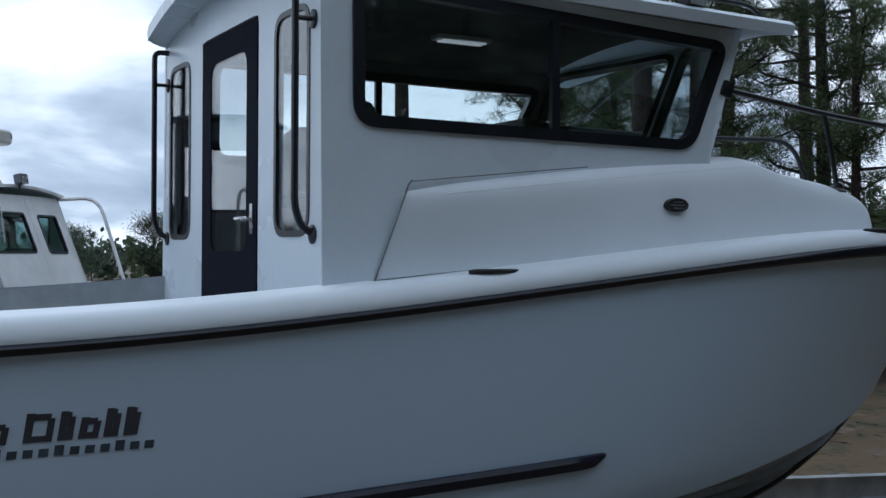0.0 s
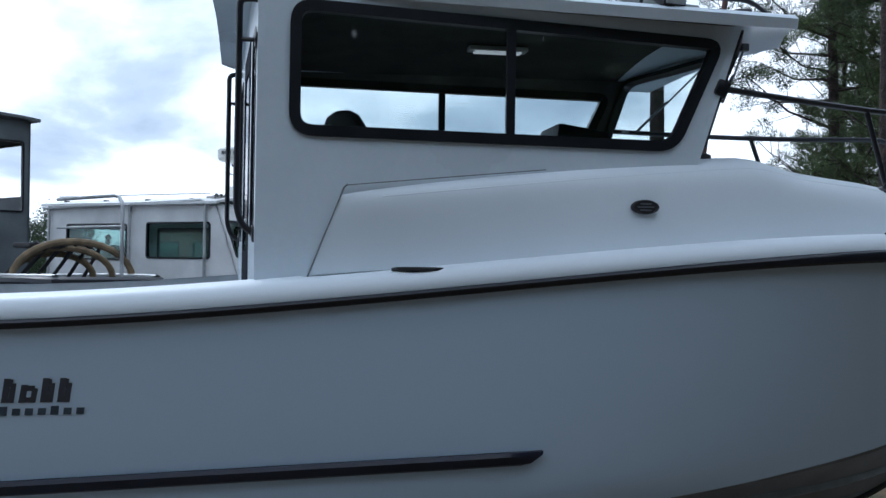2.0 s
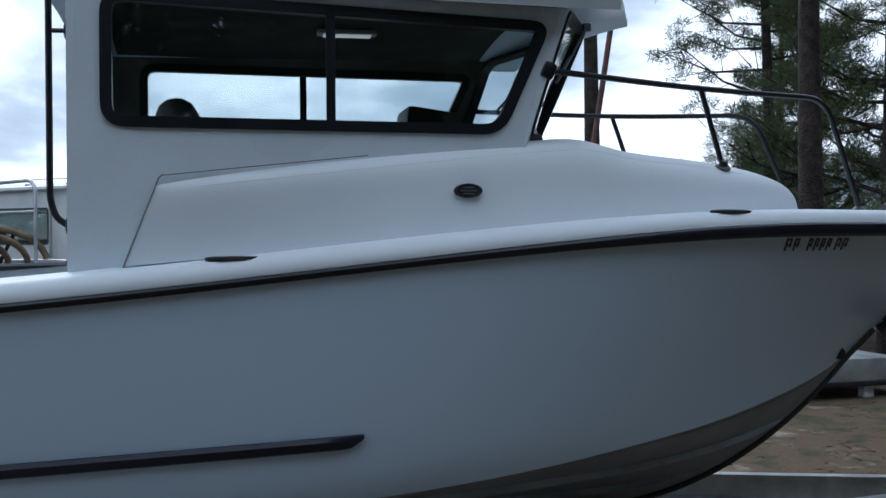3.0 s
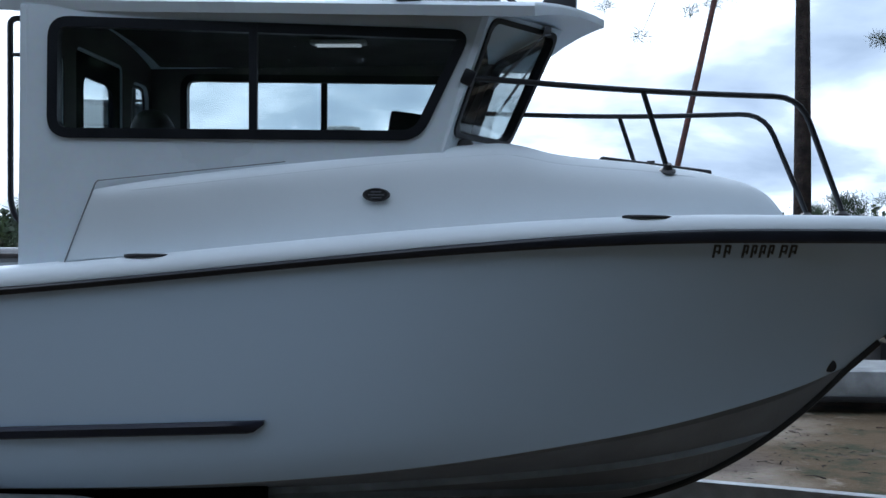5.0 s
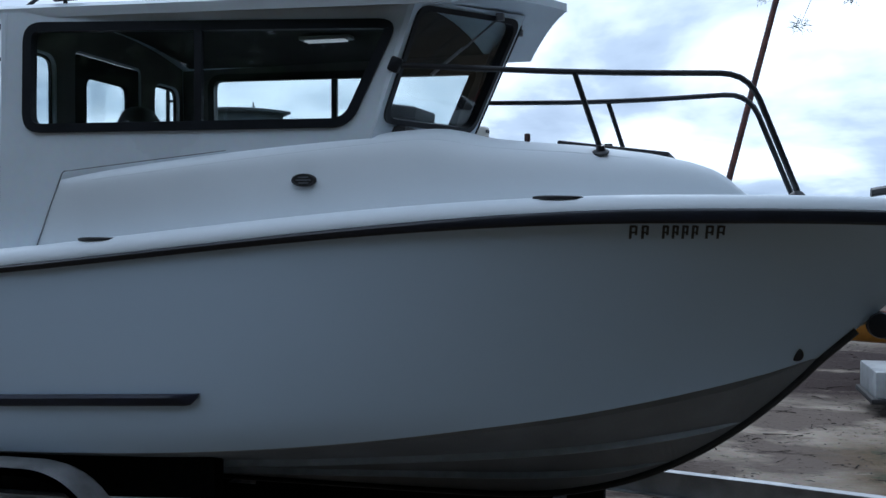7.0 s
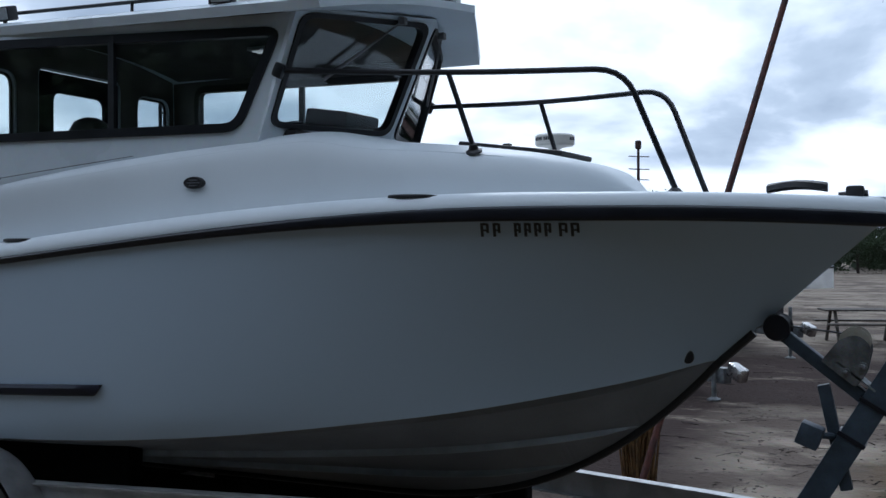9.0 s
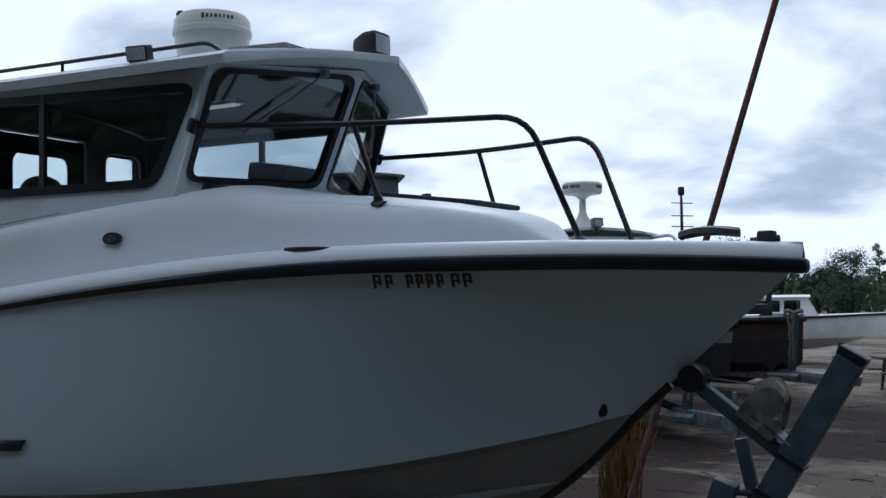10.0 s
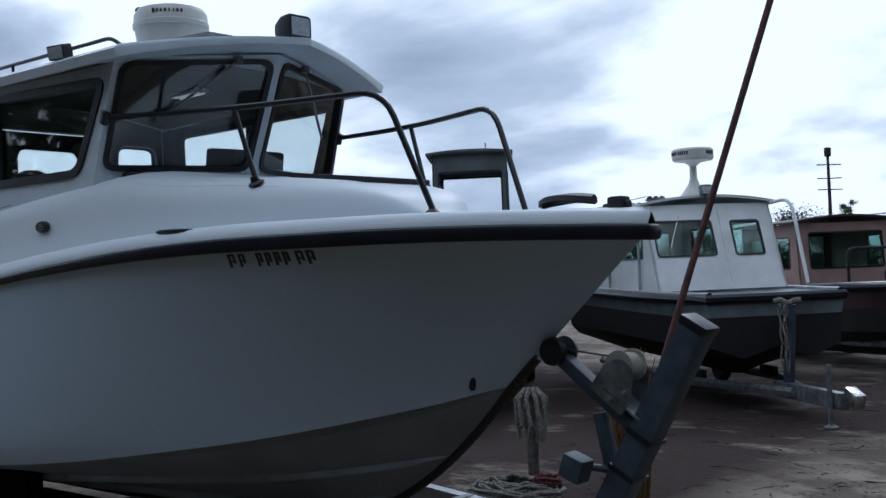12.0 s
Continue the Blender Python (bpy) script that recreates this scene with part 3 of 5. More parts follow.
# ---------------------------------------------------------------- deck fittings
for sd in (-1, 1):
    y = sd
    bm = bmesh.new()
    H, T, F = (4.855, 1.035, 2.50), (5.875, 0.79, 2.447), (6.87, 0.5, 2.445)
    path = [(H[0], y * H[1], H[2]), (T[0], y * T[1], T[2]), (F[0], y * F[1], F[2]), (7.15, y * 0.43, 1.745)]
    tube(bm, bend([path[0], path[1], path[2]], 0.5)[:-1] + bend([path[1], path[2], path[3]], 0.17)[1:], 0.0185, 10)
    tube(bm, [(5.88, y * 0.79, 2.44), (6.03, y * 0.76, 1.985)], 0.0165, 10)
    lathe(bm, [(0.05, 0), (0.05, 0.01), (0.03, 0.02), (0.022, 0.05)], Matrix.Translation((6.03, y * 0.76, 1.972)) @ Matrix.Rotation(radians(-25 * sd), 4, "X"), 16)
    lathe(bm, [(0.045, 0), (0.045, 0.01), (0.024, 0.03)], Matrix.Translation((7.15, y * 0.43, rail_z(7.15) + 0.088)), 16)
    box(bm, (4.845, y * 1.045, 2.50), (0.075, 0.045, 0.095), Matrix.Rotation(radians(24), 3, "Y"), bevel=0.018)
    part("bow_rail", bm, BLACKPIPE, boat, "black tubular bow rail")
    # oval vent in the trunk side
    bm = bmesh.new()
    m = Matrix.Translation((4.336, y * (trunk_half(4.336) - 0.018), 1.812)) @ Matrix.Rotation(radians(90 * -sd), 4, "X") @ Matrix.Diagonal((1.0, 0.5, 1, 1))
    lathe(bm, [(0.078, -0.012), (0.078, 0.008), (0.069, 0.014), (0.060, 0.006)], m, 24)
    vent = part("oval_vent", bm, INDARK, boat, "dark oval louvred vent")
    for k in (-1, 0, 1):
        b2 = bmesh.new()
        box(b2, (4.336, y * (trunk_half(4.336) - 0.006), 1.812 + 0.017 * k), (0.09 - 0.03 * abs(k), 0.012, 0.007))
        part("louvre", b2, material("grey_louvre", (0.16, 0.17, 0.19), 0.5), vent)
    # recessed pop-up cleats on the side deck
    for cx in (3.09, 5.86):
        bm = bmesh.new()
        yy = beam(cx) - 0.062
        lathe(bm, [(0.145, -0.008), (0.145, 0.006), (0.12, 0.011), (0.09, 0.012)], Matrix.Translation((cx, y * yy, rail_z(cx) + 0.077)) @ Matrix.Rotation(radians(3 * sd), 4, "X") @ Matrix.Rotation(math.atan2(beam(cx + 0.1) - beam(cx - 0.1), 0.2) * sd, 4, "Z") @ Matrix.Diagonal((1, 0.32, 1, 1)), 20)
        part("pop_up_cleat", bm, INDARK, boat, "dark oval flush cleat")
    # spray strake
    bm = bmesh.new()
    rows = []
    for i in range(40):
        x = -0.1 + (3.74 + 0.1) * i / 39
        zt = 0.545 - 0.043 * (3.74 - x) ** 1.0
        o = 0.05 if i < 39 else 0.03
        rows.append([bm.verts.new((x + dx, y * (hull_y(x, zt + dz) + oo), zt + dz)) for oo, dz, dx in ((-0.01, 0, 0.0), (0.035, 0.0, 0), (o, -0.02, 0), (0.03, -0.065, -0.01 if i < 39 else -0.06), (-0.01, -0.08, -0.0 if i < 39 else -0.08))])
    grid_faces(bm, rows)
    bm.faces.new(rows[-1])
    part("spray_strake", bm, STRAKE, boat, "dark navy rubber spray strake")
    # bow eye
    bm = bmesh.new()
    lathe(bm, [(0.042, 0), (0.042, 0.012), (0.026, 0.02)], Matrix.Translation((7.165, y * (hull_y(7.165, 0.748) - 0.004), 0.748)) @ Matrix.Rotation(radians(90 * -sd), 4, "X") @ Matrix.Rotation(radians(-25), 4, "Y"), 16)
    part("drain_fitting", bm, INDARK, boat, "dark round through-hull fitting")


# lettering as plain bars on the hull side
def hull_bar(x, z, w, h, lean=0.0, name="lettering_bar", mat=LETTER, sd=-1, lift=0.004):
    bm = bmesh.new()
    vs = []
    for u, v in ((0, 0), (1, 0), (1, 1), (0, 1)):
        px, pz = x + w * u + lean * v, z + h * v
        vs.append((px, pz))
    a = [bm.verts.new((px, sd * (hull_y(px, pz) + lift), pz)) for px, pz in vs]
    b = [bm.verts.new((px, sd * (hull_y(px, pz) - 0.01), pz)) for px, pz in vs]
    bm.faces.new(a)
    for i in range(4):
        bm.faces.new((a[i], a[(i + 1) % 4], b[(i + 1) % 4], b[i]))
    return part(name, bm, mat, hull, smooth=False)


x = 0.55
for w in (0.095, 0.085, 0.085, 0.085, -0.04, 0.115, 0.065, 0.085, 0.065, 0.065):
    if w < 0:
        x -= w
        continue
    z0 = 0.806 + 0.012 * (x - 1.0)
    h = 0.115 if w > 0.1 or w in (0.095, 0.065) else 0.085
    hull_bar(x, z0, 0.030, h, 0.016)
    hull_bar(x + w - 0.034, z0, 0.026, h * 0.8, 0.013)
    hull_bar(x + 0.034, z0 + h - 0.030, w - 0.046, 0.026, 0.004)
    hull_bar(x + 0.026, z0 + 0.001, w - 0.058, 0.024, 0.004)
    x += w + 0.012
for k in range(15):
    hull_bar(0.62 + 0.058 * k + (0.02 if k > 2 else 0), 0.742 + 0.0007 * k, 0.036, 0.032 if k % 4 else 0.042, 0.004, mat=GREYSTEEL)
for x0, w in ((6.235, 0.05), (6.30, 0.045), (6.41, 0.042), (6.462, 0.042), (6.514, 0.042), (6.566, 0.042), (6.64, 0.05), (6.70, 0.05)):
    z0 = 1.468
    hull_bar(x0, z0, 0.014, 0.075, 0.008)
    hull_bar(x0 + w - 0.018, z0 + 0.02, 0.013, 0.052, 0.006)
    hull_bar(x0 + 0.01, z0 + 0.062, w - 0.02, 0.013, 0.002)
    hull_bar(x0 + 0.01, z0 + 0.03, w - 0.022, 0.010, 0.001)

# fore hatch, anchor and chocks on the foredeck
bm = bmesh.new()
box(bm, (6.03, 0.1, 2.037), (0.72, 0.62, 0.035), Matrix.Rotation(radians(7.2), 3, "Y"), bevel=0.014)
hatch = part("deck_hatch", bm, INDARK, boat, "dark-framed smoked deck hatch")
bm = bmesh.new()
box(bm, (6.0, -0.16, 2.062), (0.05, 0.04, 0.02), bevel=0.006)
part("latch", bm, BLACKPIPE, hatch)
bm = bmesh.new()
zf = rail_z(7.75) + 0.10
rows = []
for i in range(9):
    t = i / 8
    w = 0.13 * math.sin(math.pi * min(1, t * 0.9 + 0.08)) + 0.02
    rows.append([bm.verts.new((7.60 + 0.34 * t, w * s, zf + 0.015 + hh + 0.02 * math.sin(3 * t))) for s, hh in ((-1, 0.0), (-0.9, 0.03), (0, 0.045), (0.9, 0.03), (1, 0.0), (0, -0.012))])
grid_faces(bm, rows, True)
bm.faces.new(rows[0])
bm.faces.new(rows[-1])
part("anchor", bm, INDARK, boat, "black plough anchor lying on the foredeck")
bm = bmesh.new()
zf = rail_z(8.1) + 0.09
box(bm, (8.09, 0, zf + 0.03), (0.10, 0.09, 0.07), bevel=0.02)
tube(bm, [(8.0, 0, zf + 0.01), (8.16, 0, zf + 0.02)], 0.02)
part("bow_chock", bm, INDARK, boat, "black bow chock")

# ---------------------------------------------------------------- roof fittings
bm = bmesh.new()
zr0 = roof_z(3.99, 0.10)
zr0 += 0.245
m = Matrix.Translation((3.99, 0.10, zr0))
lathe(bm, [(0.255, -0.27), (0.258, -0.12), (0.262, -0.05), (0.272, 0.03), (0.280, 0.092), (0.293, 0.097), (0.295, 0.130), (0.288, 0.138), (0.282, 0.205), (0.255, 0.245), (0.18, 0.266), (0.05, 0.274)], m, 36)
radar = part("radar_dome", bm, RADOME, boat, "ivory round radar dome")
for k, w in enumerate((0.02, 0.016, 0.014, 0.018, 0.012, 0.008, 0.016, 0.016)):
    bm = bmesh.new()
    an = radians(-62 + 6.2 * k)
    c, s = math.cos(an), math.sin(an)
    box(bm, (3.99 + 0.286 * c, 0.10 + 0.286 * s, zr0 + 0.19), (0.006, w, 0.026 if k else 0.036), Matrix.Rotation(an, 3, "Z"))
    part("lettering_bar", bm, material("dark_red_print", (0.10, 0.03, 0.035), 0.5) if k == 0 else bpy.data.materials["dark_red_print"], radar)
zr0 -= 0.245
bm = bmesh.new()
tube(bm, [(3.86, -0.10, zr0 - 0.02), (3.86, -0.10, 3.53)], 0.012)
lathe(bm, [(0.03, 0), (0.035, 0.015), (0.02, 0.035)], Matrix.Translation((3.86, -0.10, 3.53)), 16)
part("stub_antenna", bm, INDARK, boat, "small dark mushroom antenna")
# clear life-raft style tray ahead of the dome
bm = bmesh.new()
box(bm, (4.75, -0.15, zr0 + 0.06), (0.52, 0.34, 0.10), Matrix.Rotation(radians(3), 3, "Y"), bevel=0.02)
part("roof_hatch", bm, material("smoked_acrylic", (0.35, 0.37, 0.36), 0.25, vary=0.2), boat, "smoky plastic roof hatch")
bm = bmesh.new()
box(bm, (5.05, 0.06, roof_z(5.05, 0) + 0.03), (0.30, 0.12, 0.035), Matrix.Rotation(radians(6), 3, "Y"), bevel=0.012)
box(bm, (5.02, 0.06, roof_z(5.05, 0) + 0.055), (0.1, 0.07, 0.03), bevel=0.01)
part("horn", bm, INDARK, boat, "black low horn on the roof")
# searchlight
sx, sy, sz = 5.41, 0.10, roof_z(5.41, 0.1)
bm = bmesh.new()
tube(bm, [(sx, sy, sz - 0.01), (sx, sy, sz + 0.045)], 0.035, 12)
rows = []
for dx, ww, hh in ((-0.12, 0.03, 0.02), (-0.09, 0.07, 0.05), (0.0, 0.10, 0.08), (0.085, 0.105, 0.085), (0.1, 0.1, 0.08)):
    o = rounded([(-ww, -hh), (ww, -hh), (ww, hh), (-ww, hh)], 0.03, 3)
    rows.append([bm.verts.new((sx + dx, sy + p.x, sz + 0.12 + p.y)) for p in o])
grid_faces(bm, rows, True)
bm.faces.new(rows[0])
bm.faces.new(rows[-1])
lamp = part("searchlight", bm, INDARK, boat, "black remote searchlight")
bm = bmesh.new()
box(bm, (sx + 0.103, sy, sz + 0.12), (0.012, 0.16, 0.125), bevel=0.004)
part("lens", bm, LAMPGLASS, lamp, "clear square lens")


def flood_light(x, y, z, yaw):
    bm = bmesh.new()
    r = Matrix.Rotation(radians(yaw), 3, "Z") @ Matrix.Rotation(radians(14), 3, "Y")
    box(bm, (x, y, z + 0.085), (0.09, 0.15, 0.10), r, bevel=0.014)
    tube(bm, [(x, y, z - 0.02), (x, y, z + 0.05)], 0.014)
    f = part("flood_light", bm, INDARK, boat, "black square deck floodlight")
    b2 = bmesh.new()
    box(b2, Vector((x, y, z + 0.085)) + r @ Vector((0.045, 0, 0)), (0.012, 0.125, 0.078), r, bevel=0.003)
    part("lens", b2, LAMPGLASS, f, "clear lens")


flood_light(2.68, -1.17, roof_z(2.68, 1.17) - 0.02, -90)
flood_light(4.5, -1.15, roof_z(4.5, 1.15) - 0.035, -75)
bm = bmesh.new()
for sd in (-1, 1):
    y = sd * 1.08
    tube(bm, bend([(2.33, y, roof_z(2.33, y) - 0.01), (2.45, y, roof_z(2.4, y) + 0.066), (5.0, y * 0.99, roof_z(4.9, y) + 0.066), (5.12, y * 0.98, roof_z(5.1, y) - 0.01)], 0.1), 0.0135, 10)
    for px in (3.72, 4.35):
        tube(bm, [(px, y, roof_z(px, y) - 0.01), (px, y, roof_z(px, y) + 0.062)], 0.011, 8)
    rail = part("roof_rail", bm, BLACKPIPE, boat, "low black roof rail")
    bm = bmesh.new()
bm.free()

# ---------------------------------------------------------------- ground
def ground_material():
    """Pale sand; over it brown pine straw and grass, damp stains, dark crumbs of bark, painted shade by the boats."""
    t = SAND.node_tree
    b = t.nodes["Principled BSDF"]
    k = t.links.new
    co = t.nodes.new("ShaderNodeTexCoord")
    sep = t.nodes.new("ShaderNodeSeparateXYZ")
    k(co.outputs["Object"], sep.inputs[0])

    def cloud(scale, detail=7.0, rough=0.6, stretch=(1, 1, 1), turn=0.0):
        mp, n = t.nodes.new("ShaderNodeMapping"), t.nodes.new("ShaderNodeTexNoise")
        mp.inputs["Scale"].default_value, mp.inputs["Rotation"].default_value = stretch, (0, 0, radians(turn))
        n.inputs["Scale"].default_value, n.inputs["Detail"].default_value, n.inputs["Roughness"].default_value = scale, detail, rough
        k(co.outputs["Object"], mp.inputs["Vector"])
        k(mp.outputs[0], n.inputs["Vector"])
        return n.outputs["Fac"]

    def ramp(value, lo, hi, a=0.0, z=1.0):
        n = t.nodes.new("ShaderNodeMapRange")
        for key, v in (("From Min", lo), ("From Max", hi), ("To Min", a), ("To Max", z)):
            n.inputs[key].default_value = v
        k(value, n.inputs["Value"])
        return n.outputs[0]

    def calc(op, p, q):
        n = t.nodes.new("ShaderNodeMath")
        n.operation = op
        for i, v in enumerate((p, q)):
            if isinstance(v, float):
                n.inputs[i].default_value = v
            else:
                k(v, n.inputs[i])
        return n.outputs[0]

    def over(base, colour, mask):
        n = t.nodes.new("ShaderNodeMix")
        n.data_type = "RGBA"
        k(mask, n.inputs["Factor"])
        k(base, n.inputs["A"])
        if isinstance(colour, tuple):
            n.inputs["B"].default_value = (*colour, 1)
        else:
            k(colour, n.inputs["B"])
        return n.outputs["Result"]

    src = b.inputs["Base Color"].links[0].from_socket
    wander = calc("MULTIPLY", calc("SUBTRACT", cloud(0.28, 5.0), 0.5), 9.0)
    x, y = sep.outputs["X"], sep.outputs["Y"]
    # damp stains and crumbs everywhere
    src = over(src, (0.13, 0.105, 0.088), ramp(cloud(0.55, 8.0, 0.65, (0.8, 1.1, 1), 25), 0.46, 0.55))
    src = over(src, (0.055, 0.042, 0.036), ramp(cloud(1.6, 8.0, 0.7, (0.8, 1.2, 1), 25), 0.59, 0.64))
    src = over(src, (0.035, 0.028, 0.024), ramp(cloud(9.0, 6.0, 0.75), 0.59, 0.65))
    # straw and thin grass: the unseen near side of the yard, and towards the pines
    straw = over(src, (0.120, 0.088, 0.056), ramp(cloud(38.0, 5.0, 0.8), 0.25, 0.5, 0.6, 1.0))
    straw = over(straw, (0.062, 0.064, 0.042), ramp(cloud(1.1, 8.0, 0.7), 0.50, 0.60))
    # near side is out of view; strawed over to cut ground bounce on the hull
    near_side = ramp(calc("ADD", y, wander), 0.2, 1.6, 1.0, 0.0)
    pines = ramp(calc("ADD", calc("SUBTRACT", x, calc("MULTIPLY", y, 0.25)), calc("MULTIPLY", wander, 0.45)), 6.7, 7.5)
    patchy = ramp(cloud(0.9, 8.0, 0.7), 0.36, 0.45)
    src = over(src, straw, calc("MAXIMUM", calc("MULTIPLY", near_side, 0.6), calc("MULTIPLY", pines, patchy)))
    # bark litter under and between the parked boats, darkened to paint their shade
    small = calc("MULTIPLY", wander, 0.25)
    west_shade = calc("MULTIPLY", ramp(calc("ADD", x, small), 5.6, 7.0, 1.0, 0.0), ramp(y, 2.0, 3.2))
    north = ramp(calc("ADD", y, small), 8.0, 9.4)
    band = calc("MULTIPLY", calc("MAXIMUM", west_shade, north), ramp(calc("ADD", y, small), 15.0, 18.0, 1.0, 0.1))
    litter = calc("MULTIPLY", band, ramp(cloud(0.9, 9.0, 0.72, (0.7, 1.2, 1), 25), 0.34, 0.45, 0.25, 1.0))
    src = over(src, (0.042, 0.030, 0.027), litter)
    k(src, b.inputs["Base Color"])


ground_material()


def ground_z(x, y):
    d = math.hypot(x - 5, y - 3)
    k = max(0.0, 1 - d / 60)
    return GROUND + 0.05 * k * noise.noise((x * 0.35, y * 0.35, 0)) + 0.025 * k * noise.noise((x * 1.3, y * 1.3, 3))


bm = bmesh.new()
cs = sorted({round(c, 3) for c in [-22 + 0.4 * i for i in range(125)]} | {s * r for s in (-1, 1) for r in (30, 40, 55, 80, 120, 200, 400, 900, 1800)})
rows = [[bm.verts.new((x, y, ground_z(x, y) if abs(x) < 40 and abs(y) < 40 else GROUND)) for x in cs] for y in cs]
grid_faces(bm, rows)
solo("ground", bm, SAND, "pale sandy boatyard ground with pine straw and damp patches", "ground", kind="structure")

# ---------------------------------------------------------------- trailer under the boat
trailer = thing("boat_trailer", "galvanised and aluminium tandem boat trailer carrying the pilothouse boat", "trailer", pose(0, 0, GROUND))
TZ = -GROUND


def ibeam(name, pts, h, w, mat, label=""):
    """An I-shaped rail along a line of top points."""
    bm = bmesh.new()
    rows = []
    for i, p in enumerate(pts):
        d = (Vector(pts[min(i + 1, len(pts) - 1)]) - Vector(pts[max(i - 1, 0)])).normalized()
        s = Vector((-d.y, d.x, 0)).normalized()
        rows.append([bm.verts.new(Vector(p) + s * a * w / 2 + Vector((0, 0, b))) for a, b in ((-1, 0), (1, 0), (1, -0.012), (0.12, -0.014), (0.12, -h + 0.014), (1, -h + 0.012), (1, -h), (-1, -h), (-1, -h + 0.012), (-0.12, -h + 0.014), (-0.12, -0.014), (-1, -0.012))])
    grid_faces(bm, rows, True)
    bm.faces.new(rows[0])
    bm.faces.new(list(reversed(rows[-1])))
    return part(name, bm, mat, trailer, label, smooth=False)


near = ibeam("side_rail", [(-0.3, -1.30, -0.16 + TZ), (3.0, -1.30, -0.15 + TZ), (5.0, -1.0, -0.14 + TZ), (7.5, -0.6, -0.125 + TZ), (9.6, -0.10, -0.15 + TZ)], 0.20, 0.10, ALU, "pale aluminium side rail")
far = ibeam("side_rail", [(-0.3, 1.75, -0.36 + TZ), (5.0, 1.75, -0.36 + TZ), (7.0, 1.20, -0.36 + TZ), (9.6, 0.10, -0.30 + TZ)], 0.20, 0.10, ALU, "pale aluminium side rail")
for xx in (0.6, 3.2, 5.6):
    bm = bmesh.new()
    box(bm, (xx, 0.15, -0.40 + TZ), (0.08, 2.9, 0.10), bevel=0.008)
    part("cross_member", bm, GALV, trailer)
for sd in (-1, 1):
    bm = bmesh.new()
    box(bm, (1.7, sd * 0.98, -0.07 + TZ), (3.9, 0.14, 0.30), bevel=0.02)
    part("bunk", bm, CARPET, trailer, "carpeted bunk blackened as shade under the hull")
    for xx in (0.6, 3.2):
        bm = bmesh.new()
        box(bm, (xx, sd * 0.98, -0.28 + TZ), (0.06, 0.06, 0.2))
        part("bunk_bracket", bm, GALV, trailer)
    # inner bunk, added to fill the bright gap where the hull's shade falls
    bm = bmesh.new()
    box(bm, (3.75, sd * 0.48, -0.34 + TZ), (4.3, 0.14, 0.24), bevel=0.02)
    part("bunk", bm, CARPET, trailer, "carpeted bunk blackened as shade under the hull")
# decal bars and side marker on the near rail face
def rail_bar(x, z, w, h, mat, name="lettering_bar", tilt=0.0):
    y = -1.0 + 0.16 * max(0, x - 5.0)
    bm = bmesh.new()
    box(bm, (x, y - 0.057 if mat is ORANGE else y - 0.012, z + TZ), (w, 0.012, h), Matrix.Rotation(radians(9), 3, "Z") @ Matrix.Rotation(radians(tilt), 3, "Y"))
    part(name, bm, mat, near)


for k in range(9):
    rail_bar(6.25 + 0.024 * k + (0.012 if k > 4 else 0), -0.233, 0.016, 0.035 if k % 3 else 0.048, LETTER)
for base, sg in ((6.00, 1), (6.70, -1)):
    for k in range(7):
        rail_bar(base + sg * 0.05 * (k - 3), -0.222 - 0.010 * abs(k - 3) * (1 if k % 2 else -0.3), 0.10, 0.010, LETTER, "swoosh_bar", sg * (14 - 5 * k))
rail_bar(7.00, -0.235, 0.038, 0.10, ORANGE, "side_marker")
rail_bar(7.085, -0.23, 0.05, 0.03, INDARK, "label_plate")
for xx in (1.35, 2.4):
    for sd in (-1, 1):
        m = Matrix.Translation((xx, sd * 1.42 + (0 if sd < 0 else 0.35), 0.34)) @ Matrix.Rotation(radians(90), 4, "X")
        bm = bmesh.new()
        lathe(bm, [(0.2, -0.10), (0.29, -0.10), (0.325, -0.085), (0.335, -0.05), (0.337, 0.05), (0.325, 0.085), (0.29, 0.10), (0.2, 0.10)], m, 32)
        wheel = part("wheel", bm, TYRE, trailer, "black trailer tyre")
        bm = bmesh.new()
        lathe(bm, [(0.03, -0.07), (0.09, -0.075), (0.11, -0.04), (0.19, -0.05), (0.205, -0.095), (0.205, 0.095), (0.19, 0.05), (0.03, 0.07)], m, 24)
        part("rim", bm, GALV, wheel, "galvanised steel rim")
for sd in (-1, 1):
    bm = bmesh.new()
    yy = sd * 1.42 + (0 if sd < 0 else 0.35)
    pts = bend([(0.62, 0, 0.40), (0.85, 0, 0.91), (2.92, 0, 0.915), (3.30, 0, 0.36)], 0.40, 8)
    rows = [[bm.verts.new((p.x, yy + o * 0.13, p.z + dz)) for o, dz in ((-1, -0.05), (-1, 0), (-0.6, 0.018), (0.6, 0.018), (1, 0), (1, -0.05))] for p in pts]
    grid_faces(bm, rows)
    bmesh.ops.solidify(bm, geom=bm.faces[:], thickness=0.006)
    part("fender", bm, ALU, trailer, "rounded aluminium tandem fender")
# winch post with strut, roller and winch
bm = bmesh.new()
p0, p1 = Vector((7.72, 0, -0.30 + TZ)), Vector((8.52, 0, 1.06 + TZ))
ax = (p1 - p0).normalized()
rot = ax.to_track_quat("Z", "Y").to_matrix()
box(bm, (p0 + p1) / 2, (0.145, 0.15, (p1 - p0).length), rot, bevel=0.012)
post = part("winch_post", bm, GREYSTEEL, trailer, "blue-grey square steel winch post")
bm = bmesh.new()
box(bm, p1 + ax * 0.015, (0.155, 0.16, 0.05), rot, bevel=0.012)
part("cap", bm, RUBBER, post, "black rubber end cap")
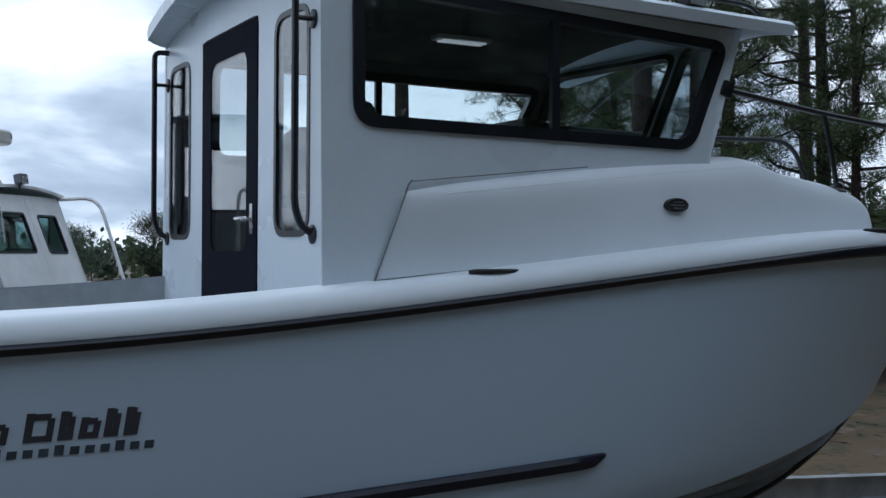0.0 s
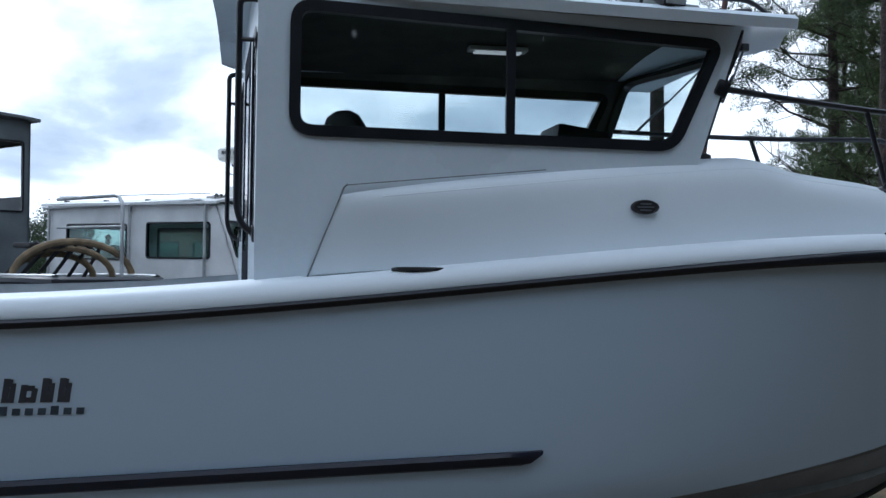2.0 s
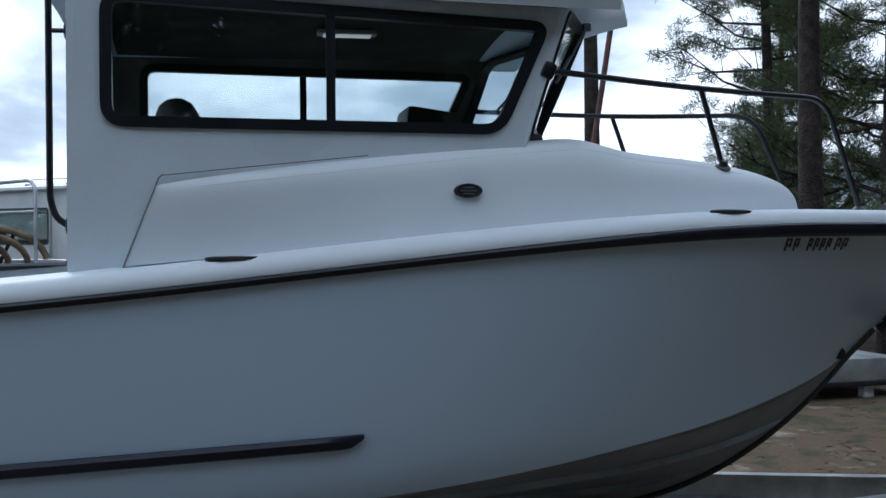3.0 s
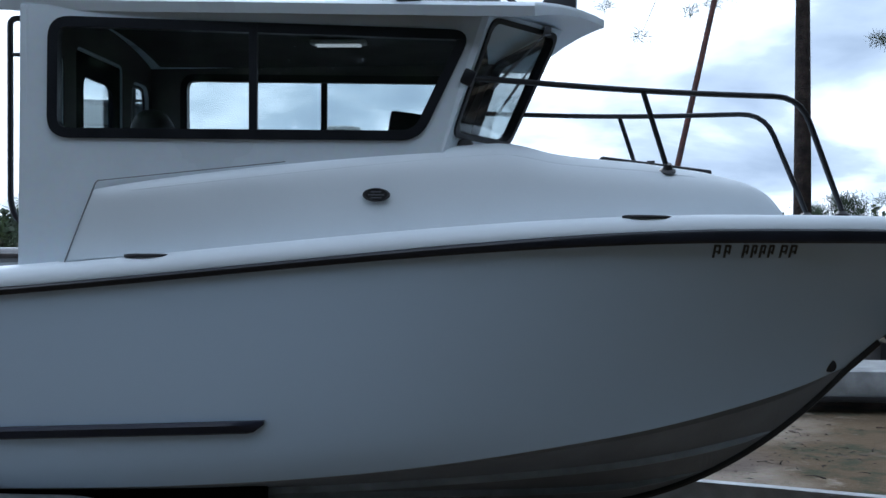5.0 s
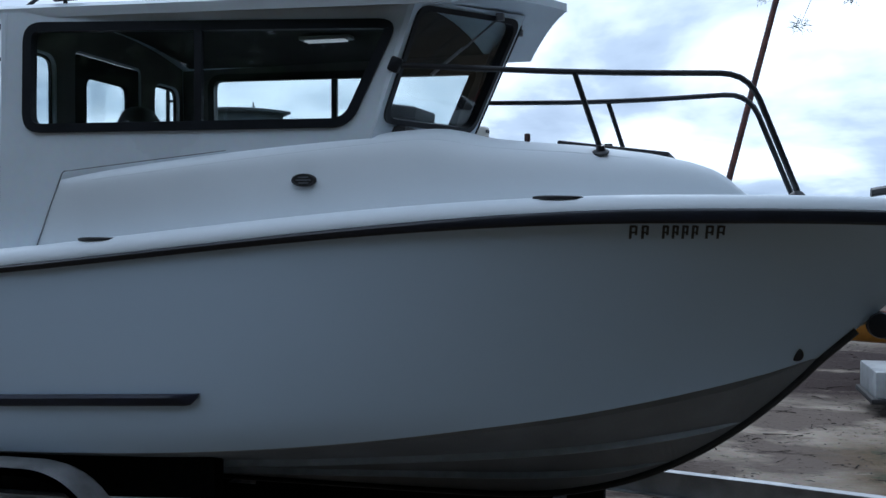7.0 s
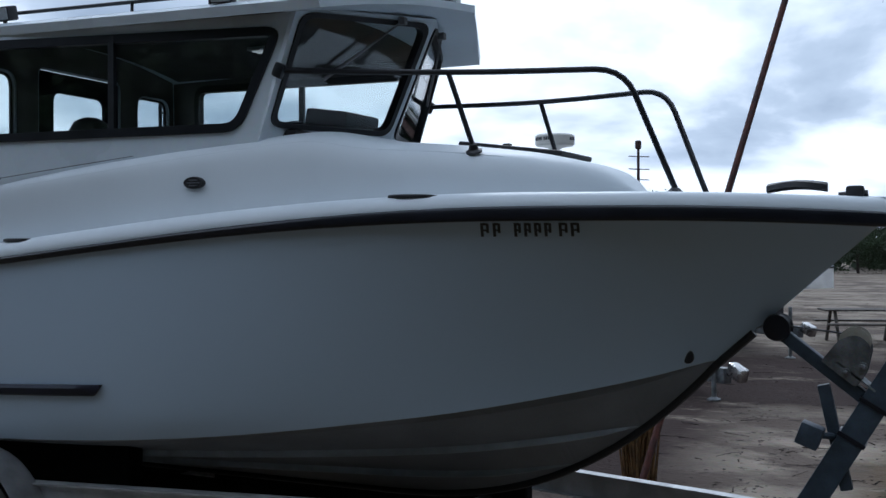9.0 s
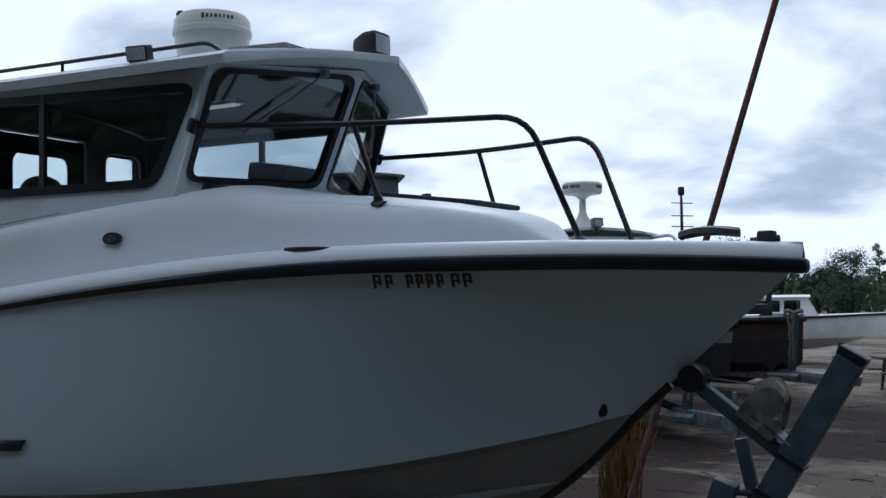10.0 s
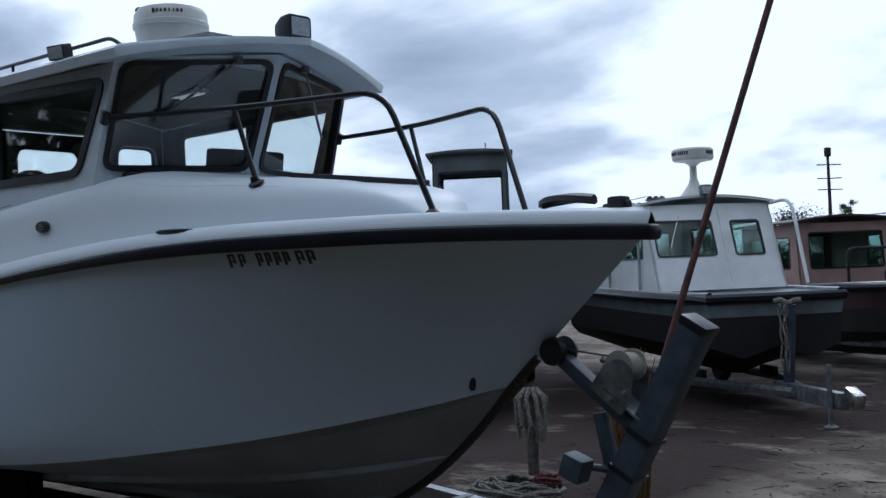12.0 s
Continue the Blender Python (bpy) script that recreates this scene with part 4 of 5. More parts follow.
for z in (0.30, 0.50):
    bm = bmesh.new()
    q = p0 + ax * ((z + 0.30) / ax.z)
    box(bm, q, (0.165, 0.17, 0.028), rot, bevel=0.006)
    part("clamp", bm, RUBBER, post)
bm = bmesh.new()
box(bm, (7.93, 0, 0.70 + TZ), (0.62, 0.09, 0.075), Matrix.Rotation(radians(38), 3, "Y"), bevel=0.01)
box(bm, (7.98, 0, 0.30 + TZ), (0.07, 0.06, 0.62), Matrix.Rotation(radians(-12), 3, "Y"), bevel=0.01)
part("strut", bm, GREYSTEEL, post)
bm = bmesh.new()
lathe(bm, [(0.02, -0.085), (0.075, -0.08), (0.082, -0.05), (0.055, 0), (0.082, 0.05), (0.075, 0.08), (0.02, 0.085)], Matrix.Translation((7.66, 0, 0.93 + TZ)) @ Matrix.Rotation(radians(90), 4, "X"), 24)
part("bow_roller", bm, RUBBER, post, "black rubber bow roller")
bm = bmesh.new()
wr = Matrix.Rotation(radians(38), 3, "Y")
WPLATE = rounded([(-0.13, -0.12), (0.15, -0.12), (0.15, -0.02), (0.06, 0.17), (-0.07, 0.17), (-0.13, 0.06)], [0.01, 0.03, 0.04, 0.07, 0.07, 0.03], 4)
for sy in (-0.085, 0.08):
    plate = sheet(WPLATE, [], lambda u, v, d, sy=sy: Vector((8.06, sy, 0.76 + TZ)) + wr @ Vector((u * 0.85, d, v * 0.85)), 0.006)
    tmp = bpy.data.meshes.new("plate")
    plate.to_mesh(tmp)
    plate.free()
    bm.from_mesh(tmp)
    bpy.data.meshes.remove(tmp)
box(bm, (8.10, 0, 0.665 + TZ), (0.26, 0.17, 0.010), wr)
for dx, dz in ((0.075, -0.035), (-0.015, -0.075)):
    lathe(bm, [(0.026, 0), (0.026, 0.010), (0.015, 0.012), (0.015, 0.03), (0.008, 0.034)], Matrix.Translation((8.06 + dx, -0.085, 0.76 + dz + TZ)) @ Matrix.Rotation(radians(90), 4, "X"), 12)
winch = part("winch", bm, GALV, post, "galvanised hand winch")
bm = bmesh.new()
lathe(bm, [(0.085, -0.072), (0.085, -0.066), (0.066, -0.06), (0.069, 0.0), (0.066, 0.06), (0.085, 0.066), (0.085, 0.072)], Matrix.Translation((8.09, 0, 0.86 + TZ)) @ Matrix.Rotation(radians(90), 4, "X"), 24)
part("drum", bm, material("pale_winch_strap", (0.50, 0.47, 0.40), 0.8), winch, "drum of pale winch strap")
bm = bmesh.new()
tube(bm, [(8.05, 0, 0.90 + TZ), (7.6, 0, 0.95 + TZ), (7.3, 0, 0.80 + TZ)], 0.006, 6)
part("winch_cable", bm, GALV, winch)
bm = bmesh.new()
box(bm, (7.86, -0.17, 0.33 + TZ), (0.13, 0.12, 0.13), Matrix.Rotation(radians(20), 3, "Y"), bevel=0.012)
tube(bm, [(7.86, -0.12, 0.33 + TZ), (8.0, 0.0, 0.30 + TZ)], 0.02)
part("jack_bracket", bm, GREYSTEEL, post)
# tongue
bm = bmesh.new()
box(bm, (8.9, 0, -0.36 + TZ), (2.6, 0.10, 0.10), bevel=0.01)
box(bm, (10.25, 0, -0.32 + TZ), (0.22, 0.12, 0.12), bevel=0.03)
part("tongue", bm, GALV, trailer)
bm = bmesh.new()
tube(bm, [(9.6, 0.16, 0.0), (9.6, 0.16, -0.1 + TZ)], 0.03, 10)
lathe(bm, [(0.09, 0), (0.09, 0.02), (0.03, 0.04)], Matrix.Translation((9.6, 0.16, 0.0)), 16)
part("tongue_jack", bm, GALV, trailer)


# ---------------------------------------------------------------- trees
def tree_bark(bm, h, r, lean, seed):
    pts = [Vector((lean[0] * t * h + 0.12 * math.sin(3 * t + seed), lean[1] * t * h + 0.1 * math.sin(4 * t + seed * 2), h * t - 0.2)) for t in [i / 12 for i in range(13)]]
    tube(bm, pts, r, 12, r * 0.25)
    return pts


def needles(vs, fs, c, rnd, n, size, w, loose=0.09):
    """A tuft: thin blades set off from points scattered round a twig's end, fanning outward."""
    for _ in range(n):
        o = Vector((rnd.gauss(0, loose), rnd.gauss(0, loose), rnd.gauss(0, loose * 0.7)))
        d = (o.normalized() * 0.8 + Vector((rnd.gauss(0, 0.6), rnd.gauss(0, 0.6), rnd.gauss(0.3, 0.6)))).normalized()
        s = d.orthogonal().normalized()
        s = Matrix.Rotation(rnd.random() * 6.28, 3, d) @ s * w
        b = c + o
        k = len(vs)
        vs += [b - s, b + s, b + d * size * rnd.uniform(0.5, 1.1)]
        fs.append((k, k + 1, k + 2))


def make_pine(seed, h, r, low, clumps, per=50, spread=2.6, size=0.20, w=0.012, droop=0.1, extra=()):
    rnd = random.Random(seed)
    bm = bmesh.new()
    pts = tree_bark(bm, h, r, (rnd.uniform(-0.03, 0.03), rnd.uniform(-0.03, 0.03)), seed)
    vs, fs = [], []
    n_limb = max(8, clumps // 9)
    n_all = n_limb + len(extra)
    for i in range(n_all):
        t = low + (0.98 - low) * (i + rnd.random()) / n_limb
        f = t * 12
        a = pts[min(11, int(f))].lerp(pts[min(12, int(f) + 1)], f - int(f))
        an = rnd.random() * 6.283
        ln = spread * (1.08 - 0.75 * (t - low) / (1 - low)) * rnd.uniform(0.55, 1.15)
        d = Vector((math.cos(an), math.sin(an), rnd.uniform(-droop, 0.45)))
        if i >= n_limb:
            t, an, ln = extra[i - n_limb]
            a, an = pts[int(t * 12)].lerp(pts[int(t * 12) + 1], t * 12 - int(t * 12)), radians(an)
            d = Vector((math.cos(an), math.sin(an), -0.03))
        mid = a + d * ln * 0.5 + Vector((0, 0, -0.05 * ln))
        end = a + d * ln + Vector((0, 0, 0.12 * ln))
        tube(bm, [a, mid, end], 0.05 * r / 0.2 * (1.1 - t) + 0.014, 5, 0.008, caps=False)
        for _ in range(max(3, clumps // n_limb)):
            q = rnd.uniform(0.3, 1.05)
            base = (a.lerp(mid, q * 2) if q < 0.5 else mid.lerp(end, q * 2 - 1))
            c = base + Vector((rnd.gauss(0, 0.26), rnd.gauss(0, 0.26), rnd.gauss(0.06, 0.2))) * (0.4 + 0.25 * ln)
            if i >= n_limb:
                c.z -= rnd.uniform(0.05, 0.45)
            tube(bm, [base, c], 0.012, 4, 0.006, caps=False)
            needles(vs, fs, c, rnd, per, size, w)
    me = bpy.data.meshes.new("crown")
    me.from_pydata(vs, [], fs)
    me.materials.append(NEEDLE)
    return mesh_of(bm, "trunk", BARK), me


def plant(name, meshes, place, turn, scale, label, category="tree", group=""):
    ob = thing(name, label, category, pose(place[0], place[1], GROUND, 0, 0, turn) @ Matrix.Scale(scale, 4), group)
    for nm, me in zip(("trunk", "crown"), meshes):
        o = new(nm, me)
        o.parent = ob
    return ob


TALL = make_pine(3, 17, 0.24, 0.42, 300, per=100, spread=3.2, size=0.17, w=0.007)
MID = make_pine(11, 12, 0.17, 0.14, 470, per=135, spread=2.7, size=0.16, w=0.007)
YOUNG = make_pine(23, 8, 0.11, 0.10, 320, per=110, spread=2.0, size=0.15, w=0.007)
LIMBY = make_pine(31, 18, 0.225, 0.60, 220, per=110, spread=4.2, w=0.007, size=0.17, droop=0.35, extra=((0.468, 172, 4.9), (0.478, 188, 3.6), (0.485, 160, 5.6), (0.49, 200, 2.6), (0.5, 350, 2.6)))
FAR_MID = make_pine(12, 12, 0.17, 0.14, 300, per=16, spread=2.7, size=0.5, w=0.04)
FAR_YOUNG = make_pine(24, 8, 0.11, 0.10, 200, per=16, spread=2.0, size=0.45, w=0.04)
PINE_LABEL = "tall pine with dark bark and tufted green needles"
plant("pine_tree", LIMBY, (11.5, 17.7), 0, 1.0, "tall bare-trunked pine with tufted limbs high up", group="pines")
plant("pine_tree", MID, (15.5, 14.9), 20, 0.9, PINE_LABEL, group="pines")
plant("pine_tree", TALL, (12.9, 10.3), 75, 1.0, "leaning dark-barked pine trunk with high limbs", group="pines")
for i, (px, py, kind, sc) in enumerate(((15.5, 12.0, MID, 1.1), (17.5, 9.5, YOUNG, 1.2), (20, 13, MID, 1.25), (16, 18, MID, 1.15), (21, 17.5, TALL, 1.0), (18.5, 22, YOUNG, 1.3), (24, 11, MID, 1.2), (26, 19, TALL, 1.1), (22, 27, MID, 1.2), (29, 14, MID, 1.3), (18.6, 15.2, YOUNG, 1.4))):
    plant("pine_tree", kind, (px, py), 47 * i, sc, PINE_LABEL if kind is not YOUNG else "young bushy green pine", group="pines")


def leafy(seed, h, w, n, leaf):
    """A broad crown of many small leaf blades in uneven clumps, on a forked trunk."""
    rnd = random.Random(seed)
    bm = bmesh.new()
    tube(bm, [(0, 0, -0.2), (0.1, 0.05, h * 0.35), (0.05, 0.1, h * 0.7)], 0.03 * h, 9, 0.02 * h)
    vs, fs = [], []
    for _ in range(34):
        an, q = rnd.random() * 6.283, rnd.random() ** 0.6
        hh = rnd.uniform(0.12, 1.0)
        rr = w * q * math.sin(min(3.0, 0.5 + 2.4 * hh)) ** 0.7
        c = Vector((math.cos(an) * rr, math.sin(an) * rr, h * hh))
        tube(bm, [(0.05, 0.05, h * min(0.65, hh * 0.6)), tuple(c)], 0.006 * h, 4, 0.002 * h, caps=False)
        sz = h * rnd.uniform(0.10, 0.2)
        for _ in range(n):
            p = c + Vector((rnd.gauss(0, 1), rnd.gauss(0, 1), rnd.gauss(0, 0.7))) * sz * 0.6
            d = Vector((rnd.gauss(0, 1), rnd.gauss(0, 1), rnd.gauss(0, 1))).normalized()
            s = d.orthogonal().normalized() * leaf * 0.4
            d = d * leaf
            k = len(vs)
            vs += [p, p + d * 0.5 + s, p + d, p + d * 0.5 - s]
            fs.append((k, k + 1, k + 2, k + 3))
    me = bpy.data.meshes.new("crown")
    me.from_pydata(vs, [], fs)
    me.materials.append(LEAF)
    return mesh_of(bm, "trunk", BARK), me


OAK = leafy(5, 9, 4.2, 260, 0.22)
rnd = random.Random(4)
# woods behind the walker, whose dark shapes the cabin glass mirrors
for i in range(12):
    plant("oak_tree", OAK, (-16 + 3.9 * i + rnd.uniform(-0.7, 0.7), -18.0 - 3 * (i % 2) + rnd.uniform(-0.6, 0.6)), 67 * i, 1.5 + 0.15 * (i % 3), "out-of-view dense dark-green tree at the edge of the yard", group="yard-edge trees")
# unseen trees added past the bow to keep sky light off the hull
for i in range(9):
    plant("oak_tree", OAK, (26.5 + rnd.uniform(-1.2, 1.2), -19 + 2.7 * i), 71 * i, 1.6 + 0.1 * (i % 3), "out-of-view dense dark-green tree at the edge of the yard", group="yard-edge trees")
for i, (px, py) in enumerate(((40, 16), (42, 26))):
    plant("oak_tree", OAK, (px, py), 80 * i, 0.95, "dense dark-green tree among the pines", group="trees among the pines")
# far tree line across the yard
for i in range(84):
    kind = (OAK, OAK, FAR_MID, FAR_YOUNG)[i % 4]
    a = radians(-66 + 1.45 * i)
    rr = 78 + rnd.uniform(-7, 12)
    deg = -66 + 1.45 * i
    lo, hi = (0.52, 0.66) if -21 < deg < -8 else (0.42, 0.58) if deg < 25 else (0.6, 0.85)
    plant("far_tree", kind, (5 + rr * math.sin(a), -4 + rr * math.cos(a)), 53 * i, rnd.uniform(lo, hi) * (0.95 if kind is OAK else 0.75), "distant green tree at the far edge of the yard", group="far trees")

vs, fs = [], []
for _ in range(900):
    a, rr = radians(rnd.uniform(-72, 46)), rnd.uniform(84, 98)
    top = 1.8 + 1.5 * (0.5 + 0.5 * noise.noise((a * 9, 0, 2))) + 0.9 * noise.noise((a * 40, 1, 5))
    c = Vector((5 + rr * math.sin(a), -4 + rr * math.cos(a), GROUND + top * rnd.random() ** 0.6))
    for _ in range(26):
        p = c + Vector((rnd.gauss(0, 1), rnd.gauss(0, 1), rnd.gauss(0, 0.6))) * 0.8
        d = Vector((rnd.gauss(0, 1), rnd.gauss(0, 1), rnd.gauss(0, 1))).normalized() * 0.55
        s = d.orthogonal() * 0.5
        k = len(vs)
        vs += [p, p + d * 0.5 + s, p + d, p + d * 0.5 - s]
        fs.append((k, k + 1, k + 2, k + 3))
me = bpy.data.meshes.new("far_woods")
me.from_pydata(vs, [], fs)
me.materials.append(LEAF)
tagged(new("far_woods", me), "low dark-green woods along the far edge of the yard", "woods", kind="stuff")

# ---------------------------------------------------------------- neighbouring boats in the row
WHITEPAINT = material("chalky_white_paint", (0.88, 0.89, 0.89), 0.5, vary=0.08, scale=2, fine=40, bump=0.01)
BLUEGREY = material("faded_blue_grey_paint", (0.20, 0.24, 0.26), 0.6, vary=0.2, scale=2.5)
DARKHULL = material("dark_antifouling", (0.018, 0.017, 0.019), 0.7, vary=0.3, scale=2.5)
PINK = material("faded_pink_paint", (0.42, 0.27, 0.24), 0.6, vary=0.15, scale=2)
MAROON = material("dark_maroon_paint", (0.07, 0.03, 0.028), 0.55, vary=0.25, scale=2)
MIDGREY = material("grey_deckhouse_paint", (0.15, 0.175, 0.19), 0.6, vary=0.15, scale=2)
SMOKED = glass_material("green_tinted_glass", (0.70, 0.80, 0.78))


def placed(x, y, yaw):
    return pose(x, y, GROUND, 0, 0, yaw)


def work_hull(owner, x0, x1, half, blunt, z_rail, top_mat, low_mat, band, sheer=0.12):
    """A hull with a plumb blunt bow, a coloured topside band over a dark bottom and a black rail."""
    def hw(x):
        t = max(0.0, (x - (x1 - 2.6)) / 2.6)
        return half * (1 - (1 - blunt) * t ** 2.2)

    def zr(x):
        return z_rail - 0.12 + sheer * smoothstep((x - x0) / (x1 - x0))
    xs = [x0 + (x1 - x0) * i / 22 for i in range(23)]
    for name, mat, prof, lab in (
        ("topside", top_mat, lambda x: [(hw(x), zr(x)), (hw(x) * 0.985, zr(x) - band * 0.5), (hw(x) * 0.96, zr(x) - band)], ""),
        ("bottom", low_mat, lambda x: [(hw(x) * 0.958, zr(x) - band), (hw(x) * 0.92, zr(x) - band - 0.45), (hw(x) * (0.80 - 0.3 * smoothstep((x - x1 + 2.2) / 2.2)), zr(x) - band - 0.62), (0.0, zr(x) - band - 1.0 + 0.55 * smoothstep((x - x1 + 2.0) / 2.0) ** 2)], "dark painted bottom"),
    ):
        bm = bmesh.new()
        rows = []
        for x in xs:
            p = prof(x)
            rows.append([bm.verts.new((x, -y, z)) for y, z in p] + [bm.verts.new((x, y, z)) for y, z in reversed(p)])
        grid_faces(bm, rows)
        bm.faces.new(rows[-1])
        bm.faces.new(list(reversed(rows[0])))
        part(name, bm, mat, owner, lab)
    bm = bmesh.new()
    tube(bm, [(x, -hw(x) - 0.01, zr(x) - 0.03) for x in xs] + [(x1 + 0.02, 0, zr(x1) - 0.03)] + [(x, hw(x) + 0.01, zr(x) - 0.03) for x in reversed(xs)], 0.075, 8)
    part("rub_rail", bm, RUBBER, owner, "black rubber rub rail")
    bm = bmesh.new()
    rows = [[bm.verts.new((x, s * hw(x) * 0.99, zr(x) + 0.015)) for s in (-1, 0, 1)] for x in xs]
    grid_faces(bm, rows)
    part("deck", bm, top_mat, owner)
    bm = bmesh.new()
    rows = [[bm.verts.new((x, s * (hw(x) - o), zr(x) + dz)) for o, dz in ((0.0, 0.0), (0.0, 0.06), (0.05, 0.075), (0.09, 0.06), (0.09, 0.0))] for s in (-1,) for x in xs]
    grid_faces(bm, rows)
    rows = [[bm.verts.new((x, (hw(x) - o), zr(x) + dz)) for o, dz in ((0.0, 0.0), (0.0, 0.06), (0.05, 0.075), (0.09, 0.06), (0.09, 0.0))] for x in xs]
    grid_faces(bm, rows)
    part("gunwale", bm, ALU, owner)


def house_box(owner, x0, x1, y0, y1, z0, z1, windows, mat, rake=0.12, roof_mat=None, crown=0.12, over=0.08, glazed=True):
    """A deckhouse: plates with window openings, black frames and panes, and a cambered roof. windows: face, u0, u1, v0, v1."""
    t = 0.035
    faces = {
        "front": (lambda u, v, d: Vector((x1 - rake * (v - z0) / (z1 - z0) - d, u, v)), [(y0, z0), (y1, z0), (y1, z1), (y0, z1)]),
        "back": (lambda u, v, d: Vector((x0 + d, u, v)), [(y0, z0), (y1, z0), (y1, z1), (y0, z1)]),
        "right": (lambda u, v, d: Vector((u, y0 + d, v)), [(x0, z0), (x1, z0), (x1 - rake, z1), (x0, z1)]),
        "left": (lambda u, v, d: Vector((u, y1 - d, v)), [(x0, z0), (x1, z0), (x1 - rake, z1), (x0, z1)]),
    }
    for nm, (putf, outline) in faces.items():
        ws = [rounded([(a, c), (b, c), (b, e), (a, e)], 0.07, 4) for f, a, b, c, e in windows if f == nm]
        part("house_wall", sheet(outline, [inset(w, 0.01) for w in ws], putf, t), mat, owner, smooth=False)
        for w in ws:
            fr = part("window", ring(w, inset(w, 0.03), putf, -0.012, 0.04), FRAMEBLK, owner, "black-framed window")
            if glazed:
                part("pane", sheet(inset(w, 0.025), [], lambda u, v, d, p=putf: p(u, v, d + 0.015), 0.006), SMOKED, fr)
    bm = bmesh.new()
    yc, hwid = (y0 + y1) / 2, (y1 - y0) / 2 + over
    top, bot = [], []
    for x in (x0 - over, x0, (x0 + x1) / 2, x1 - rake, x1 - rake + over):
        e = [(yc + hwid * f, z1 + crown * (1 - f * f)) for f in [-1 + 0.125 * i for i in range(17)]]
        top.append([bm.verts.new((x, y, z + 0.04)) for y, z in e])
        bot.append([bm.verts.new((x, y, z - 0.005)) for y, z in e])
    grid_faces(bm, top)
    grid_faces(bm, bot)
    for r, s in ((top[0], bot[0]), (top[-1], bot[-1]), ([q[0] for q in top], [q[0] for q in bot]), ([q[-1] for q in top], [q[-1] for q in bot])):
        grid_faces(bm, [r, s])
    part("house_roof", bm, roof_mat or mat, owner)


def support_trailer(x, y, yaw, length, label, ztop=0.5, bow=3.4):
    tr = thing("boat_trailer", label, "trailer", placed(x, y, yaw), "trailers in the row")
    for sd in (-1, 1):
        bm = bmesh.new()
        tube(bm, [(-length, sd * 0.75, ztop), (bow - 1.6, sd * 0.72, ztop), (bow + 0.6, sd * 0.1, ztop)], 0.075, 6)
        part("side_rail", bm, GALV, tr)
        m = Matrix.Translation((-length * 0.55, sd * 1.0, 0.33)) @ Matrix.Rotation(radians(90), 4, "X")
        bm = bmesh.new()
        lathe(bm, [(0.15, -0.09), (0.3, -0.09), (0.33, -0.05), (0.33, 0.05), (0.3, 0.09), (0.15, 0.09)], m, 24)
        part("wheel", bm, TYRE, tr, "black trailer tyre")
        for sx in (-length * 0.8, -0.5, bow - 1.7):
            bm = bmesh.new()
            box(bm, (sx, sd * 0.6, ztop + 0.10), (0.5, 0.09, 0.16), bevel=0.01)
            part("bunk", bm, INDARK, tr)
    bm = bmesh.new()
    box(bm, (bow + 0.85, 0, ztop), (1.9, 0.14, 0.22), bevel=0.01)
    part("tongue", bm, GALV, tr)
    bm = bmesh.new()
    tube(bm, [(bow + 1.65, -0.12, 0.0), (bow + 1.65, -0.12, ztop + 0.48)], 0.035, 10)
    lathe(bm, [(0.1, 0.0), (0.1, 0.02), (0.035, 0.05)], Matrix.Translation((bow + 1.65, -0.12, 0)), 14)
    part("jack", bm, GALV, tr, "galvanised screw jack")
    bm = bmesh.new()
    box(bm, (bow + 0.32, 0, ztop + 0.62), (0.12, 0.12, 1.25), Matrix.Rotation(radians(8), 3, "Y"), bevel=0.01)
    box(bm, (bow + 0.2, 0, ztop + 1.2), (0.25, 0.09, 0.08), bevel=0.01)
    part("winch_post", bm, GREYSTEEL, tr)
    bm = bmesh.new()
    crnd = random.Random(6)
    for k in range(5):
        drop = crnd.uniform(0.5, 1.0)
        tube(bm, [(bow + 0.42 + 0.05 * math.sin(1.3 * k) + crnd.uniform(-0.025, 0.025), -0.16 + 0.035 * k + crnd.uniform(-0.03, 0.03) - 0.02 * i / 8, ztop + 1.25 - drop * i / 8) for i in range(9)], 0.022, 6, 0.012)
    tube(bm, [(bow + 0.3 + 0.05 * i, -0.2 + 0.08 * i, ztop + 1.28 + 0.03 * math.sin(2.2 * i)) for i in range(5)], 0.045, 7)
    part("chain", bm, material("pale_dirty_rope", (0.34, 0.32, 0.28), 0.9, vary=0.3, scale=30) if "pale_dirty_rope" not in bpy.data.materials else bpy.data.materials["pale_dirty_rope"], tr, "hanging chain and rag")
    bm = bmesh.new()
    box(bm, (bow + 1.95, 0.06, ztop + 0.06), (0.30, 0.16, 0.20), Matrix.Rotation(radians(20), 3, "Y"), bevel=0.03)
    part("coupler", bm, CHROME, tr, "bright metal coupler cover")
    return tr


YAW = -51.9
# white deckhouse boat with a scanner on a pedestal
WX, WY = 2.46, 11.80
WYAW = -40
white = thing("white_workboat", "white deckhouse work boat with blue-grey hull on a trailer", "boat", placed(WX, WY, WYAW), "boats in the row")
work_hull(white, -5.0, 2.25, 1.25, 0.86, 1.93, BLUEGREY, DARKHULL, 0.30, -0.08)
house_box(white, -4.2, 0.385, -1.12, 1.10, 1.80, 3.24, [("front", -1.03, 0.02, 2.355, 2.975), ("front", 0.33, 0.86, 2.345, 2.955), ("right", -1.75, -0.32, 2.34, 2.95), ("right", -3.7, -2.2, 2.30, 2.93), ("left", -1.75, -0.32, 2.34, 2.95), ("left", -3.7, -2.2, 2.30, 2.93), ("back", -0.8, 0.8, 2.0, 2.9)], WHITEPAINT, rake=0.60)
DX, DY = -0.73, 0.0
bm = bmesh.new()
